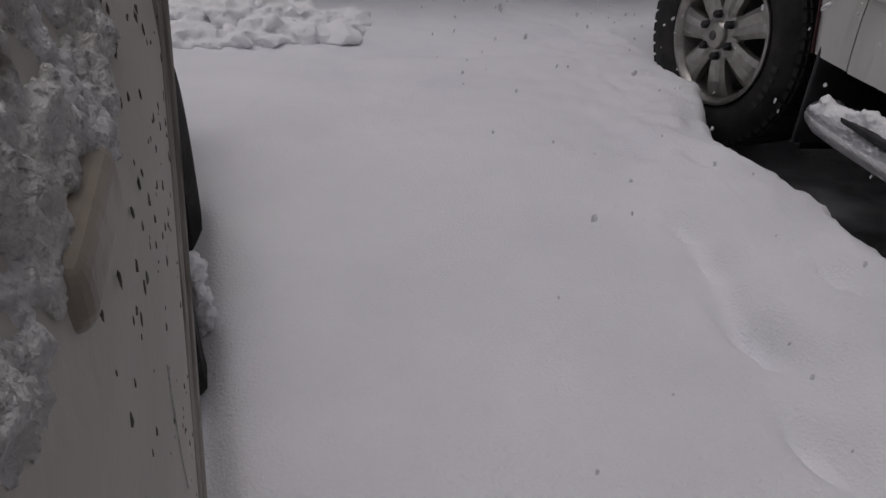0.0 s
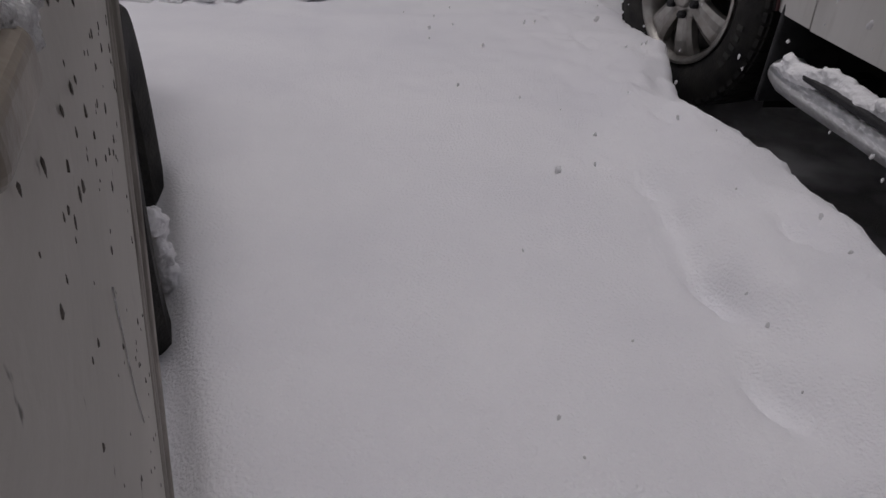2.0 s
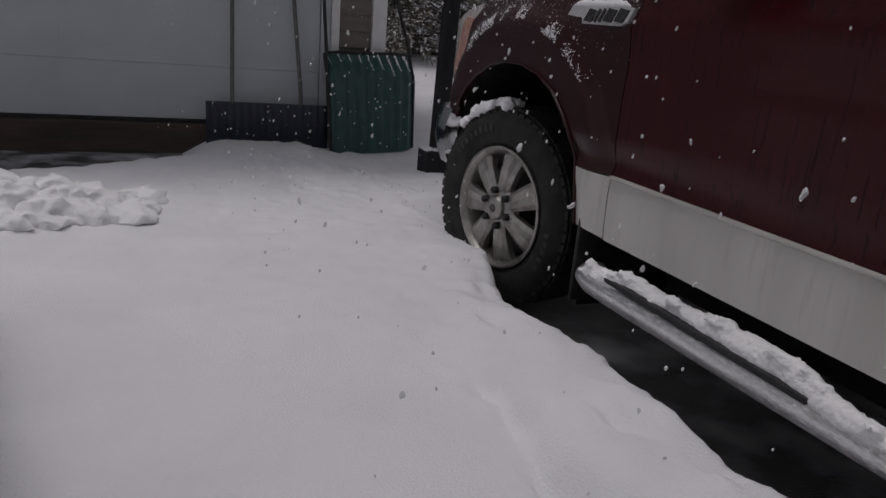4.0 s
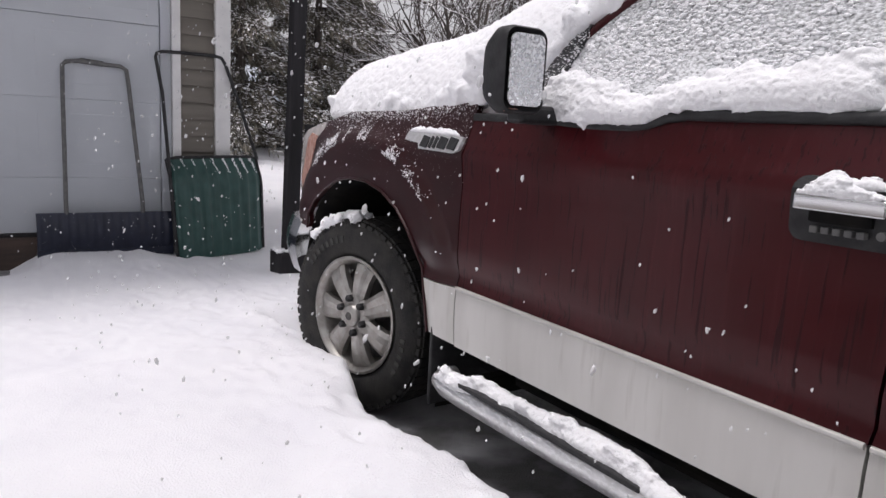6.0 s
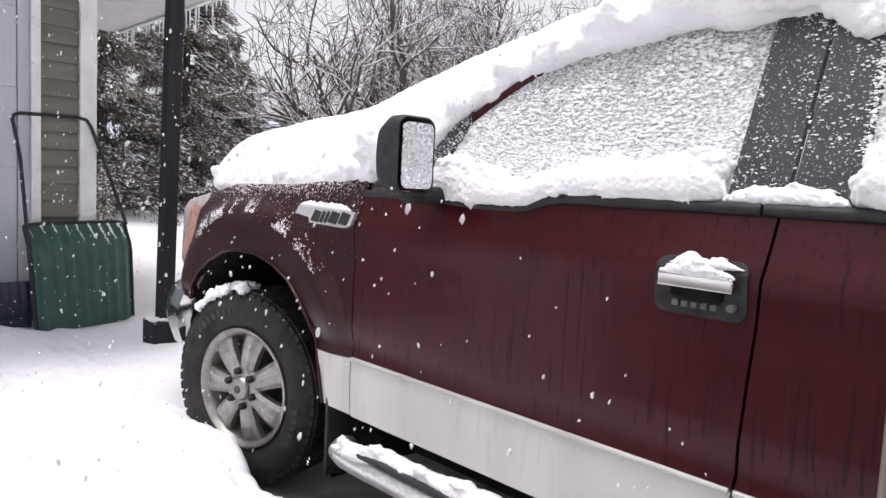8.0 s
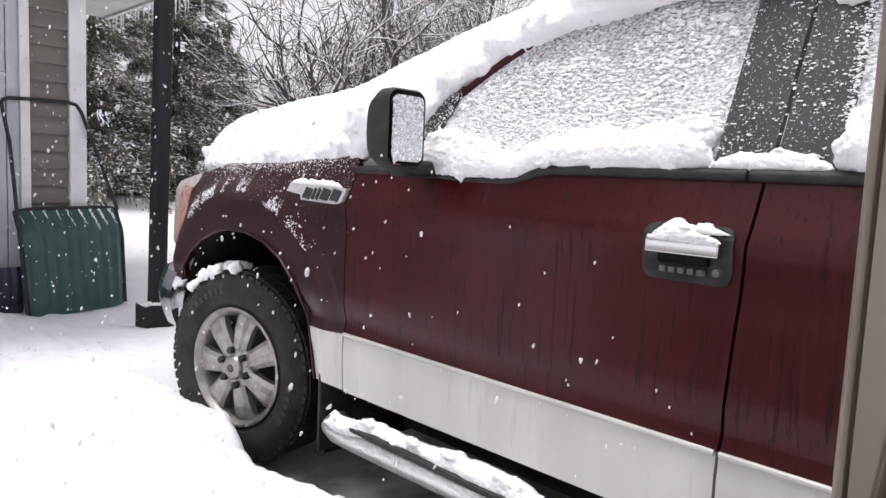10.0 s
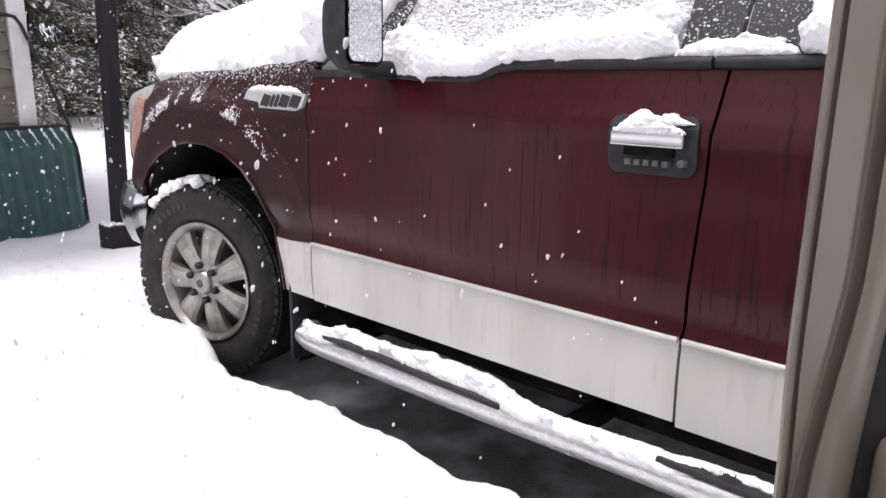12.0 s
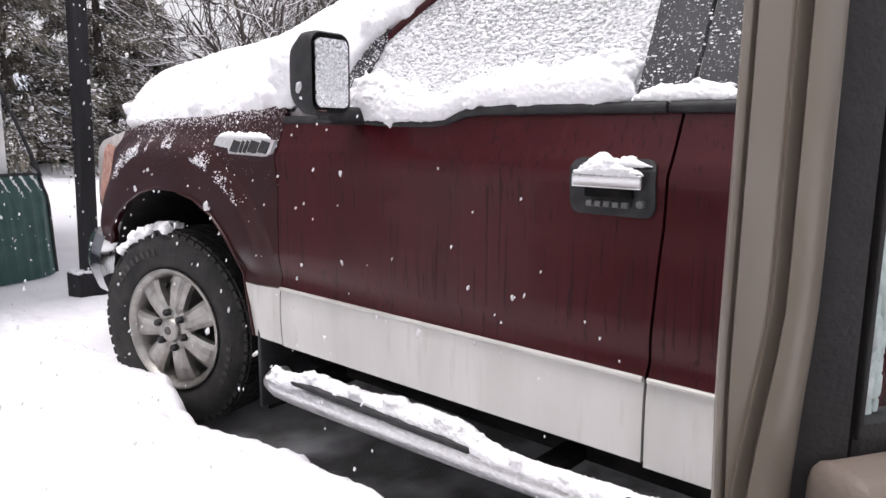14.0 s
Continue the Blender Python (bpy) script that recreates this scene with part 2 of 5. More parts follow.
def tube(points, radii, n=8, bm=None, cap=True):
    """A round tube along points; radii: one number or one for each point."""
    bm = bm or bmesh.new()
    pts = [Vector(p) for p in points]
    if not isinstance(radii, (list, tuple)):
        radii = [radii] * len(pts)
    rings, side = [], None
    for i, p in enumerate(pts):
        d = (pts[min(i + 1, len(pts) - 1)] - pts[max(i - 1, 0)])
        if d.length < 1e-9:
            d = Vector((0, 0, 1))
        d.normalize()
        if side is None:
            side = d.orthogonal()
        side = (side - d * side.dot(d))
        side = side.normalized() if side.length > 1e-6 else d.orthogonal().normalized()
        up = d.cross(side)
        rings.append([bm.verts.new(p + (side * math.cos(a) + up * math.sin(a)) * radii[i]) for a in [2 * math.pi * k / n for k in range(n)]])
    for a, b in zip(rings, rings[1:]):
        for k in range(n):
            bm.faces.new((a[k], a[(k + 1) % n], b[(k + 1) % n], b[k]))
    if cap:
        bm.faces.new(rings[0][::-1])
        bm.faces.new(rings[-1])
    return bm


def lathe(profile, n=48, bm=None, a0=0.0, a1=2 * math.pi):
    """Turns (x, r) pairs round the x axis."""
    bm = bm or bmesh.new()
    full = abs(a1 - a0 - 2 * math.pi) < 1e-6
    rings = []
    for k in range(n if full else n + 1):
        a = a0 + (a1 - a0) * k / n
        rings.append([bm.verts.new((x, r * math.cos(a), r * math.sin(a))) for x, r in profile])
    cnt = len(rings)
    for k in range(cnt if full else cnt - 1):
        a, b = rings[k], rings[(k + 1) % cnt]
        for i in range(len(profile) - 1):
            bm.faces.new((a[i], a[i + 1], b[i + 1], b[i]))
    return bm


def fbm(p, oct=4):
    return noise.fractal(Vector(p), 1.0, 2.0, oct)


def sstep(a, b, v):
    t = max(0.0, min(1.0, (v - a) / (b - a)))
    return t * t * (3 - 2 * t)


def lump(bm, c, r, squash=(1, 1, 1), sub=2, rough=0.35, freq=1.6):
    """An uneven clump."""
    own = bmesh.new()
    bmesh.ops.create_icosphere(own, subdivisions=sub, radius=1)
    off = Vector((random.uniform(-50, 50), random.uniform(-50, 50), random.uniform(-50, 50)))
    for v in own.verts:
        k = 1 + rough * fbm(v.co * freq + off, 3)
        v.co = Vector((c[0] + v.co.x * r * squash[0] * k, c[1] + v.co.y * r * squash[1] * k, c[2] + v.co.z * r * squash[2] * k))
    return join(bm, own)


FLUFF = bpy.data.textures.new("fluff", "CLOUDS")
FLUFF.noise_scale, FLUFF.noise_depth = 0.02, 3
FLUFF_GRAIN = bpy.data.textures.new("fluff_grain", "CLOUDS")
FLUFF_GRAIN.noise_scale, FLUFF_GRAIN.noise_depth = 0.0035, 3
FLUFF_FINE = bpy.data.textures.new("fluff_fine", "CLOUDS")
FLUFF_FINE.noise_scale, FLUFF_FINE.noise_depth = 0.008, 2


def fluffy(ob, voxel, strength, tex, relax=3):
    """Melts the clumps of a snow mesh into one soft, uneven body."""
    m = ob.modifiers.new("melt", "REMESH")
    m.mode, m.voxel_size, m.use_smooth_shade = "VOXEL", voxel, True
    m = ob.modifiers.new("relax", "SMOOTH")
    m.factor, m.iterations = 0.5, relax
    m = ob.modifiers.new("grain", "DISPLACE")
    m.texture, m.strength, m.mid_level, m.texture_coords = tex, strength, 0.5, "GLOBAL"
    return ob


def rrect(x0, x1, z0, z1, r, n=5):
    """A rounded rectangle's outline in x, z."""
    out = []
    for cx, cz, a in ((x1 - r, z1 - r, 0), (x0 + r, z1 - r, 90), (x0 + r, z0 + r, 180), (x1 - r, z0 + r, 270)):
        out += [(cx + r * math.cos(radians(a + 90 * k / n)), cz + r * math.sin(radians(a + 90 * k / n))) for k in range(n + 1)]
    return out


def loft(sections):
    """Closed rings of points joined into one body."""
    bm = bmesh.new()
    rings = [[bm.verts.new(p) for p in sec] for sec in sections]
    n = len(rings[0])
    for a, b in zip(rings, rings[1:]):
        for i in range(n):
            bm.faces.new((a[i], a[(i + 1) % n], b[(i + 1) % n], b[i]))
    bm.faces.new(rings[0])
    bm.faces.new(rings[-1][::-1])
    return bm


def sheet(outline, xfun, step=0.06, thick=0.02):
    """A panel in the y-z plane with the given outline, curved by xfun(y, z), with a returned edge."""
    bm = bmesh.new()
    vs = [bm.verts.new((0, y, z)) for y, z in outline]
    bm.faces.new(vs)
    ys, zs = [p[0] for p in outline], [p[1] for p in outline]
    for axis, lo, hi in ((1, min(ys), max(ys)), (2, min(zs), max(zs))):
        k = max(1, int((hi - lo) / step))
        for i in range(1, k):
            co, no = [0, 0, 0], [0, 0, 0]
            co[axis], no[axis] = lo + (hi - lo) * i / k, 1
            bmesh.ops.bisect_plane(bm, geom=bm.verts[:] + bm.edges[:] + bm.faces[:], plane_co=co, plane_no=no)
    for v in bm.verts:
        v.co.x = xfun(v.co.y, v.co.z)
    r = bmesh.ops.extrude_face_region(bm, geom=bm.faces[:])
    for e in r["geom"]:
        if isinstance(e, bmesh.types.BMVert):
            e.co.x += thick
    return bm

# ---- ground ----
def snow_z(x, y):
    """Height of the ground's snow."""
    n = fbm((x * 0.9, y * 0.9, 3.1), 3)
    base = 0.25 + 0.015 * n
    base += (0.13 - base) * sstep(-0.6, 1.6, y) * 0.85
    base -= 0.06 * sstep(1.5, 2.7, y) * sstep(-0.25, 0.05, x) * sstep(3.6, 3.2, y)
    # ridges of trodden snow and wind ripples
    base += (0.014 * fbm((x * 5, y * 3.4, 7.7), 4) + 0.011 * fbm((x * 15, y * 12, 2.7), 4)) * sstep(-0.75, -0.3, x)
    base += 0.0025 * fbm((x * 14, y * 14, 9.7), 3) + 0.005 * fbm((x * 26, y * 22, 5.2), 3) * sstep(-0.60, -0.35, x) * sstep(0.6, 0.0, y)
    base += 0.02 * math.exp(-((y - 0.35 - 0.12 * x) / 0.10) ** 2) * sstep(-1.6, -0.9, x)
    line = -0.485 + 0.035 * fbm((y * 2.6, 8.0, 1.5), 3)
    base += 0.017 * sstep(line - 0.03, line + 0.06, x) * sstep(-0.45, -0.85, y)
    base -= (0.013 + 0.022 * fbm((y * 9, x * 3, 2.2), 3)) * math.exp(-((x - line + 0.02) / 0.028) ** 2) * sstep(-0.6, -0.95, y) * sstep(0.0, 0.35, fbm((y * 4.5, 2.0, 6.0), 2) + 0.08)
    base += 0.0030 * fbm((x * 24, y * 20, 1.2), 3) + 0.006 * fbm((x * 32, y * 26, 6.4), 3) * math.exp(-((x - line - 0.08) / 0.14) ** 2) * sstep(-0.4, -0.8, y)
    base += 0.085 * math.exp(-((x + 1.74) / 0.44) ** 2 - ((y - 0.76 - 0.12 * (x + 1.74)) / 0.19) ** 2)
    # foot marks along the bank
    for fx, fy, d in ((-0.50, -1.37, 0.055), (-0.53, -1.61, 0.035), (-0.47, -1.12, 0.03), (-0.46, -1.00, 0.038), (-0.30, -1.25, 0.025), (-0.33, -0.72, 0.02), (-0.43, -0.62, 0.012)):
        u = ((x - fx) / 0.03) ** 2 + ((y - fy + 0.9 * (x - fx)) / 0.06) ** 2
        base -= 1.4 * d * math.exp(-u) - 0.5 * d * math.exp(-((x - fx - 0.09) / 0.06) ** 2 - ((y - fy) / 0.1) ** 2)
    # bare strip beside and under the truck
    edge = -0.162 + 0.035 * fbm((y * 2.2, 4.0, 0.5), 3) + 0.012 * fbm((y * 11, 4.0, 2.5), 3) + 0.16 * sstep(-0.50, 0.10, y) + 0.03 * sstep(-0.9, -1.5, y)
    base += 0.03 * math.exp(-((x - edge + 0.14) / 0.10) ** 2) * sstep(0.4, -0.2, y)
    under = sstep(edge - 0.03, edge + 0.08, x) * sstep(1.15, 0.75, y) * sstep(2.2, 2.0, x) * sstep(-4.9, -4.6, y)
    base = base * (1 - under) - 0.02 * under
    # bare gap beside the camera's own car
    car = -1.275 - 0.235 * (y + 1.93)
    gap = sstep(car + 0.060, car + 0.005, x) * sstep(-0.7, -1.05, y) * sstep(car - 0.30, car - 0.22, x) * sstep(-3.4, -3.1, y)
    base = base * (1 - gap) + 0.205 * gap
    # thin, wet strip before the garage door
    start = 1.72 + 0.62 * sstep(-1.9, -0.95, x)
    base -= (base + 0.01) * sstep(start, start + 0.55, y + 0.16 * fbm((x * 2, y, 1), 3) + 0.05 * fbm((x * 9, y * 7, 3), 3)) * sstep(-0.75, -1.15, x) * sstep(3.3, 3.1, y)
    # the yard rises behind the house
    base += 0.55 * sstep(3.4, 9, y) * sstep(0.3, 1.2, x) + 0.15 * sstep(9, 30, y)
    return base


def axis_steps(lo, hi, parts):
    out = [lo]
    for end, step in parts:
        while out[-1] < end - 1e-6:
            out.append(min(end, out[-1] + step))
    out.append(hi)
    return out


bm = bmesh.new()
xs = [-400, -120, -40, -15, -7] + axis_steps(-4.0, 3.0, ((-2.2, 0.12), (0.35, 0.018), (2.6, 0.1))) + [5, 8, 12, 20, 40, 120, 400]
ys = [-400, -120, -40, -15, -6] + axis_steps(-3.6, 4.6, ((-2.5, 0.12), (1.7, 0.022), (4.4, 0.08))) + [6, 8, 10, 14, 20, 40, 120, 400]
grid = [[bm.verts.new((x, y, snow_z(x, y))) for x in xs] for y in ys]
for a, b in zip(grid, grid[1:]):
    for i in range(len(xs) - 1):
        bm.faces.new((a[i], a[i + 1], b[i + 1], b[i]))
ground = part("snow_ground", bm, M_SNOW, smooth=True)
tagged(ground, "trodden white snow covering the driveway and yard", "snow", kind="structure")

bm = bmesh.new()
gx = [-4 + 0.25 * i for i in range(33)]
gy = [-5 + 0.25 * i for i in range(34)]
grid = [[bm.verts.new((x, y, 0.027 + 0.004 * fbm((x * 3, y * 3, 0), 3))) for x in gx] for y in gy]
for a, b in zip(grid, grid[1:]):
    for i in range(len(gx) - 1):
        bm.faces.new((a[i], a[i + 1], b[i + 1], b[i]))
tagged(part("driveway", bm, M_ASPH, smooth=True), "wet black asphalt driveway below the truck", "driveway", kind="structure")

# shovelled heap of loose snow blocks
bm = bmesh.new()
random.seed(4)
for i in range(420):
    u, v = random.uniform(-1, 1), random.uniform(-1, 1)
    h = max(0.0, 1 - u * u - v * v)
    r = random.uniform(0.012, 0.03) + 0.035 * random.random() ** 4
    cx, cy = -1.74 + 0.54 * u, 0.76 + 0.28 * v + 0.12 * u
    bm = lump(bm, (cx, cy, snow_z(cx, cy) + 0.05 * h * random.random() + 0.2 * r), r, (1.25, 1.1, 0.8), sub=2, rough=0.9, freq=1.7)
tagged(fluffy(part("snow_heap", bm, M_SNOWF, smooth=True), 0.008, 0.010, FLUFF, 2), "heap of shovelled loose snow clods on the driveway", "snow heap", kind="stuff")

# slush clods on the bare strip
for i in range(9):
    cx, cy = random.uniform(0.0, 0.2), random.uniform(-2.0, -0.75)
    bm = lump(bmesh.new(), (0, 0, 0.012), random.uniform(0.015, 0.04), (1.2, 1, 0.55), sub=2, rough=0.5)
    ob = part("slush_clod", bm, M_SNOWF, smooth=True)
    ob.location = (cx, cy, 0.027)
    tagged(ob, "small clod of grey slush on wet asphalt", "slush", group="clods beside the truck")


# ---- pickup truck ----
truck = thing("pickup_truck", "maroon and silver crew-cab pickup truck under fresh snow", "truck")
SPLIT, SEAM1, SEAM2 = 0.664, -0.695, -1.845


def side_x(y, z):
    """Outer skin of the truck's left side."""
    x = -0.02 + 0.30 * max(0, z - 0.95) ** 2 + 0.35 * max(0, 0.62 - z) ** 2
    x += 0.012 * math.exp(-((z - 0.70) / 0.03) ** 2) - 0.008 * math.exp(-((z - 0.99) / 0.06) ** 2)
    if y > 0.30:
        x += 0.45 * (y - 0.30) ** 2
    d = math.hypot((y + 0.06), (z - 0.42))
    # shoulder that leans in below the glass, with a crease under it
    x += 0.20 * max(0.0, z - 1.055) - 0.006 * math.exp(-((z - 1.05) / 0.022) ** 2) + 0.010 * math.exp(-((z - 0.97) / 0.05) ** 2)
    # flared wheel arch with a sharp outer crease
    if y > -0.70:
        x -= (0.014 + 0.007 * sstep(0.52, 0.655, d)) * sstep(0.705, 0.656, d) * sstep(-0.70, -0.58, y)
    return x


ARCH = [(-0.572, 0.50), (-0.560, 0.58), (-0.520, 0.69), (-0.485, 0.742), (-0.432, 0.797), (-0.356, 0.855), (-0.246, 0.901), (-0.13, 0.922), (-0.005, 0.922), (0.103, 0.905), (0.215, 0.862), (0.305, 0.808), (0.373, 0.745), (0.405, 0.68)]
split_arch = (-0.533, SPLIT)
upper = [p for p in ARCH if p[1] > SPLIT + 0.005]
# fender and lip wear the maroon with shade in its colour
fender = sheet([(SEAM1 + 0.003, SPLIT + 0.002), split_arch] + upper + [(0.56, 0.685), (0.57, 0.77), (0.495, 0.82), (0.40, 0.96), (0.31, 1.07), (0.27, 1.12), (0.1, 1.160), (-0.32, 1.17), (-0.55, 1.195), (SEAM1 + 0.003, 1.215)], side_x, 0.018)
part("fender", fender, M_FENDER_SHADED, truck, "maroon front fender, shade put into its colour, sprinkled with snow", smooth=True)
part("lower_fender", sheet([(SEAM1 + 0.003, SPLIT - 0.002), (SEAM1 + 0.003, 0.49), (-0.572, 0.50), (-0.560, 0.58), (-0.536, SPLIT - 0.002)], side_x, 0.035), M_SILVER, truck, "silver lower fender", smooth=True)
# arch lip
lip = [(side_x(y, z) - 0.004, y, z) for y, z in ARCH]
part("arch_lip", tube(lip, 0.005, 6), M_FENDER_SHADED, truck, smooth=True)


def seam_y(y, z):
    return y - 0.06 * max(0.0, z - 0.70)


def belt(y):
    return 1.166 - 0.030 * sstep(-1.40, -1.28, y) + 0.012 * sstep(-1.2, -0.95, y)


def door_panel(y0, y1, name, label):
    top = [(y0 + (y1 - y0) * i / 24, belt(y0 + (y1 - y0) * i / 24)) for i in range(25)]
    d = part(name, sheet([(y1, SPLIT + 0.002), (y0, SPLIT + 0.002)] + [(seam_y(y, z) if y0 < -1 or i > 20 else y, z) for i, (y, z) in enumerate(top)], side_x, 0.028), M_RED, truck, label, smooth=True)
    part("lower_panel", sheet([(y1, SPLIT - 0.002), (y1, 0.495), (y0, 0.487), (y0, SPLIT - 0.002)], side_x, 0.04), M_SILVER, d, "silver lower door skin streaked with road salt", smooth=True)
    part("moulding", tube([(side_x(y, SPLIT) - 0.003, y, SPLIT) for y in (y0 - 0.002, (y0 + y1) / 2, y1 + 0.002)], 0.0065, 8), M_SILVER, d, smooth=True)
    sill = [(side_x(-1.5, 1.17) - 0.002, y0 + (y1 - y0) * i / 24, belt(y0 + (y1 - y0) * i / 24) + 0.006) for i in range(25)]
    part("belt_seal", tube(sill, 0.012, 8), M_BLACK, d, "black belt weatherstrip", smooth=True)
    return d


front_door = door_panel(SEAM1 - 0.0015, SEAM2 + 0.003, "front_door", "maroon front door with dried drip marks")
rear_door = door_panel(SEAM2 - 0.003, -2.86, "rear_door", "maroon rear door")
# dark gaps behind the seams
part("door_gap", box(0.03, 0.05, -3.0, -0.55, 0.50, 1.16, 0), M_DARK, truck)
box_side = sheet([(-4.4, 0.52), (-2.87, 0.495), (-2.87, 1.18), (-4.4, 1.18)], lambda y, z: side_x(min(y, 0), z), 0.12)
part("cargo_side", box_side, M_RED, truck, "maroon cargo bed side", smooth=True)
part("underbody", box(0.16, 1.8, -4.3, 0.62, 0.36, 0.62, 0.02), M_DARK, truck)
part("right_side", sheet([(-4.4, 0.5), (0.6, 0.5), (0.62, 0.8), (0.45, 1.15), (-0.6, 1.2), (-4.4, 1.18)], lambda y, z: 2.0 - side_x(y, z) - 0.04, 0.2), M_RED, truck, smooth=True)

# wheel housing
bm = bmesh.new()
prof = [(-0.065 + 0.515 * math.cos(a), 0.42 + 0.515 * math.sin(a)) for a in [math.pi * (-0.12 + 1.24 * k / 22) for k in range(23)]]
for (y0, z0), (y1, z1) in zip(prof, prof[1:]):
    vs = [bm.verts.new(p) for p in ((side_x(y0, z0) + 0.012, y0, z0), (0.42, y0, z0), (0.42, y1, z1), (side_x(y1, z1) + 0.012, y1, z1))]
    bm.faces.new(vs)
ring = [bm.verts.new((0.42, y, z)) for y, z in prof]
bm.faces.new(ring)
bmesh.ops.remove_doubles(bm, verts=bm.verts, dist=0.001)
part("wheel_housing", bm, M_DARK, truck, "black wheel arch liner", smooth=True)

# front bumper and grille
def bumper_ring(z0, z1, out, skip=0):
    bm = bmesh.new()
    pts = [(-0.02, 0.47), (-0.01, 0.58), (0.03, 0.71), (0.13, 0.84), (0.32, 0.93), (0.7, 0.97), (1.3, 0.97), (1.68, 0.93), (1.85, 0.84), (1.93, 0.60)]
    pts = pts[skip:len(pts) - skip]
    rows = []
    for k in range(7):
        f = k / 6
        z = z0 + (z1 - z0) * f
        b = out * math.sin(math.pi * f)
        rows.append([bm.verts.new((1 + (x - 1) * (1 + b * 0.4), y + b * 0.5, z)) for x, y in pts])
    for a, b in zip(rows, rows[1:]):
        for i in range(len(pts) - 1):
            bm.faces.new((a[i], a[i + 1], b[i + 1], b[i]))
    return bm


part("bumper", bumper_ring(0.47, 0.70, 0.05), M_CHROME, truck, "chrome front bumper", smooth=True)
part("grille", bumper_ring(0.70, 1.10, -0.02, 3), M_BLACK, truck, smooth=True)
lamp = sheet([(0.495, 0.82), (0.52, 0.78), (0.66, 0.82), (0.64, 0.97), (0.52, 1.08), (0.30, 1.12), (0.318, 1.07), (0.405, 0.96)], lambda y, z: side_x(y, z) + 0.008, 0.05, 0.04)
head = part("headlamp", lamp, M_LENS, truck, "clear headlamp lens", smooth=True)
part("turn_signal", sheet([(0.505, 0.83), (0.54, 0.81), (0.60, 0.86), (0.52, 0.98), (0.42, 1.07), (0.34, 1.06), (0.415, 0.965)], lambda y, z: side_x(y, z) + 0.004, 0.05, 0.01), M_AMBER, head, "amber turn signal", smooth=True)

# badge: plain bars on a chrome plate
plate = sheet([(-0.368, 1.078), (-0.455, 1.070), (-0.470, 1.054), (-0.655, 1.050), (-0.682, 1.060), (-0.684, 1.096), (-0.50, 1.112), (-0.375, 1.104)], lambda y, z: side_x(y, z) - 0.010, 0.05, 0.014)
badge = part("badge", plate, M_BADGE, truck, "chrome badge plate with dark bars")
for i, (y0, y1) in enumerate(((-0.475, -0.515), (-0.523, -0.537), (-0.546, -0.560), (-0.569, -0.612), (-0.622, -0.664))):
    part("bar", sheet([(y0, 1.062), (y1, 1.058), (y1 - 0.004, 1.090), (y0 - 0.004, 1.096)], lambda y, z: side_x(y, z) - 0.014, 0.05, 0.005), M_BLACK, badge)

# door handle
HY = -0.040
HZ = -0.012
hd = part("handle_recess", sheet(rrect(HY - 1.806, HY - 1.629, HZ + 0.982, HZ + 1.090, 0.022), lambda y, z: side_x(y, z) - 0.006, 0.02, 0.012), M_BLACK, front_door, "black handle bezel")
for i in range(5):
    yk = HY - 1.672 - 0.0185 * i
    part("key", box(-0.040, -0.026, yk - 0.013, yk, HZ + 0.999, HZ + 1.010, 0.002), M_GREYTUBE, hd)
part("lock", tube([(-0.041, HY - 1.783, HZ + 1.008), (-0.022, HY - 1.783, HZ + 1.008)], 0.007, 12), M_GREYTUBE, hd)
part("pocket", box(-0.036, -0.020, HY - 1.765, HY - 1.665, HZ + 1.016, HZ + 1.040, 0.004), M_DARK, hd)
part("grip", box(-0.054, -0.034, HY - 1.790, HY - 1.646, HZ + 1.035, HZ + 1.062, 0.0045, 4), M_CHROME, hd, "chrome pull handle", smooth=True)

# mirror
def ring(x0, x1, z0, z1, r, y, slant=0.0):
    return [(x, y + slant * (x - x0), z) for x, z in rrect(x0, x1, z0, z1, r)]


mir = part("side_mirror", loft([ring(-0.188, -0.092, 1.185, 1.33, 0.03, -1.060), ring(-0.198, -0.084, 1.165, 1.346, 0.026, -1.088), ring(-0.203, -0.080, 1.160, 1.350, 0.028, -1.080), ring(-0.205, -0.080, 1.160, 1.350, 0.032, -1.045), ring(-0.196, -0.082, 1.172, 1.338, 0.045, -1.005), ring(-0.175, -0.080, 1.20, 1.31, 0.045, -0.975)]), M_BLACK, truck, "black door mirror with a snowed-over glass", smooth=True)
part("mirror_glass", loft([ring(-0.187, -0.091, 1.178, 1.334, 0.016, -1.087), ring(-0.187, -0.091, 1.178, 1.334, 0.016, -1.0905)]), M_MIRROR, mir, "mirror glass speckled with snow")
part("mirror_arm", box(-0.11, 0.03, -1.045, -0.985, 1.140, 1.185, 0.018, 4), M_BLACK, mir)
part("mirror_signal", box(-0.19, -0.15, -1.082, -1.070, 1.164, 1.172, 0.002), M_AMBER, mir, "amber mirror marker")

# greenhouse
def glass_x(y, z):
    return 0.035 + 0.36 * (z - 1.17)


def win_top(y):
    if y > -1.53:
        return 1.20 + 0.345 * (1 - ((y + 1.53) / 0.68) ** 2) if y < -0.85 else 1.20
    return 1.545 - 0.02 * (y + 1.53) ** 2


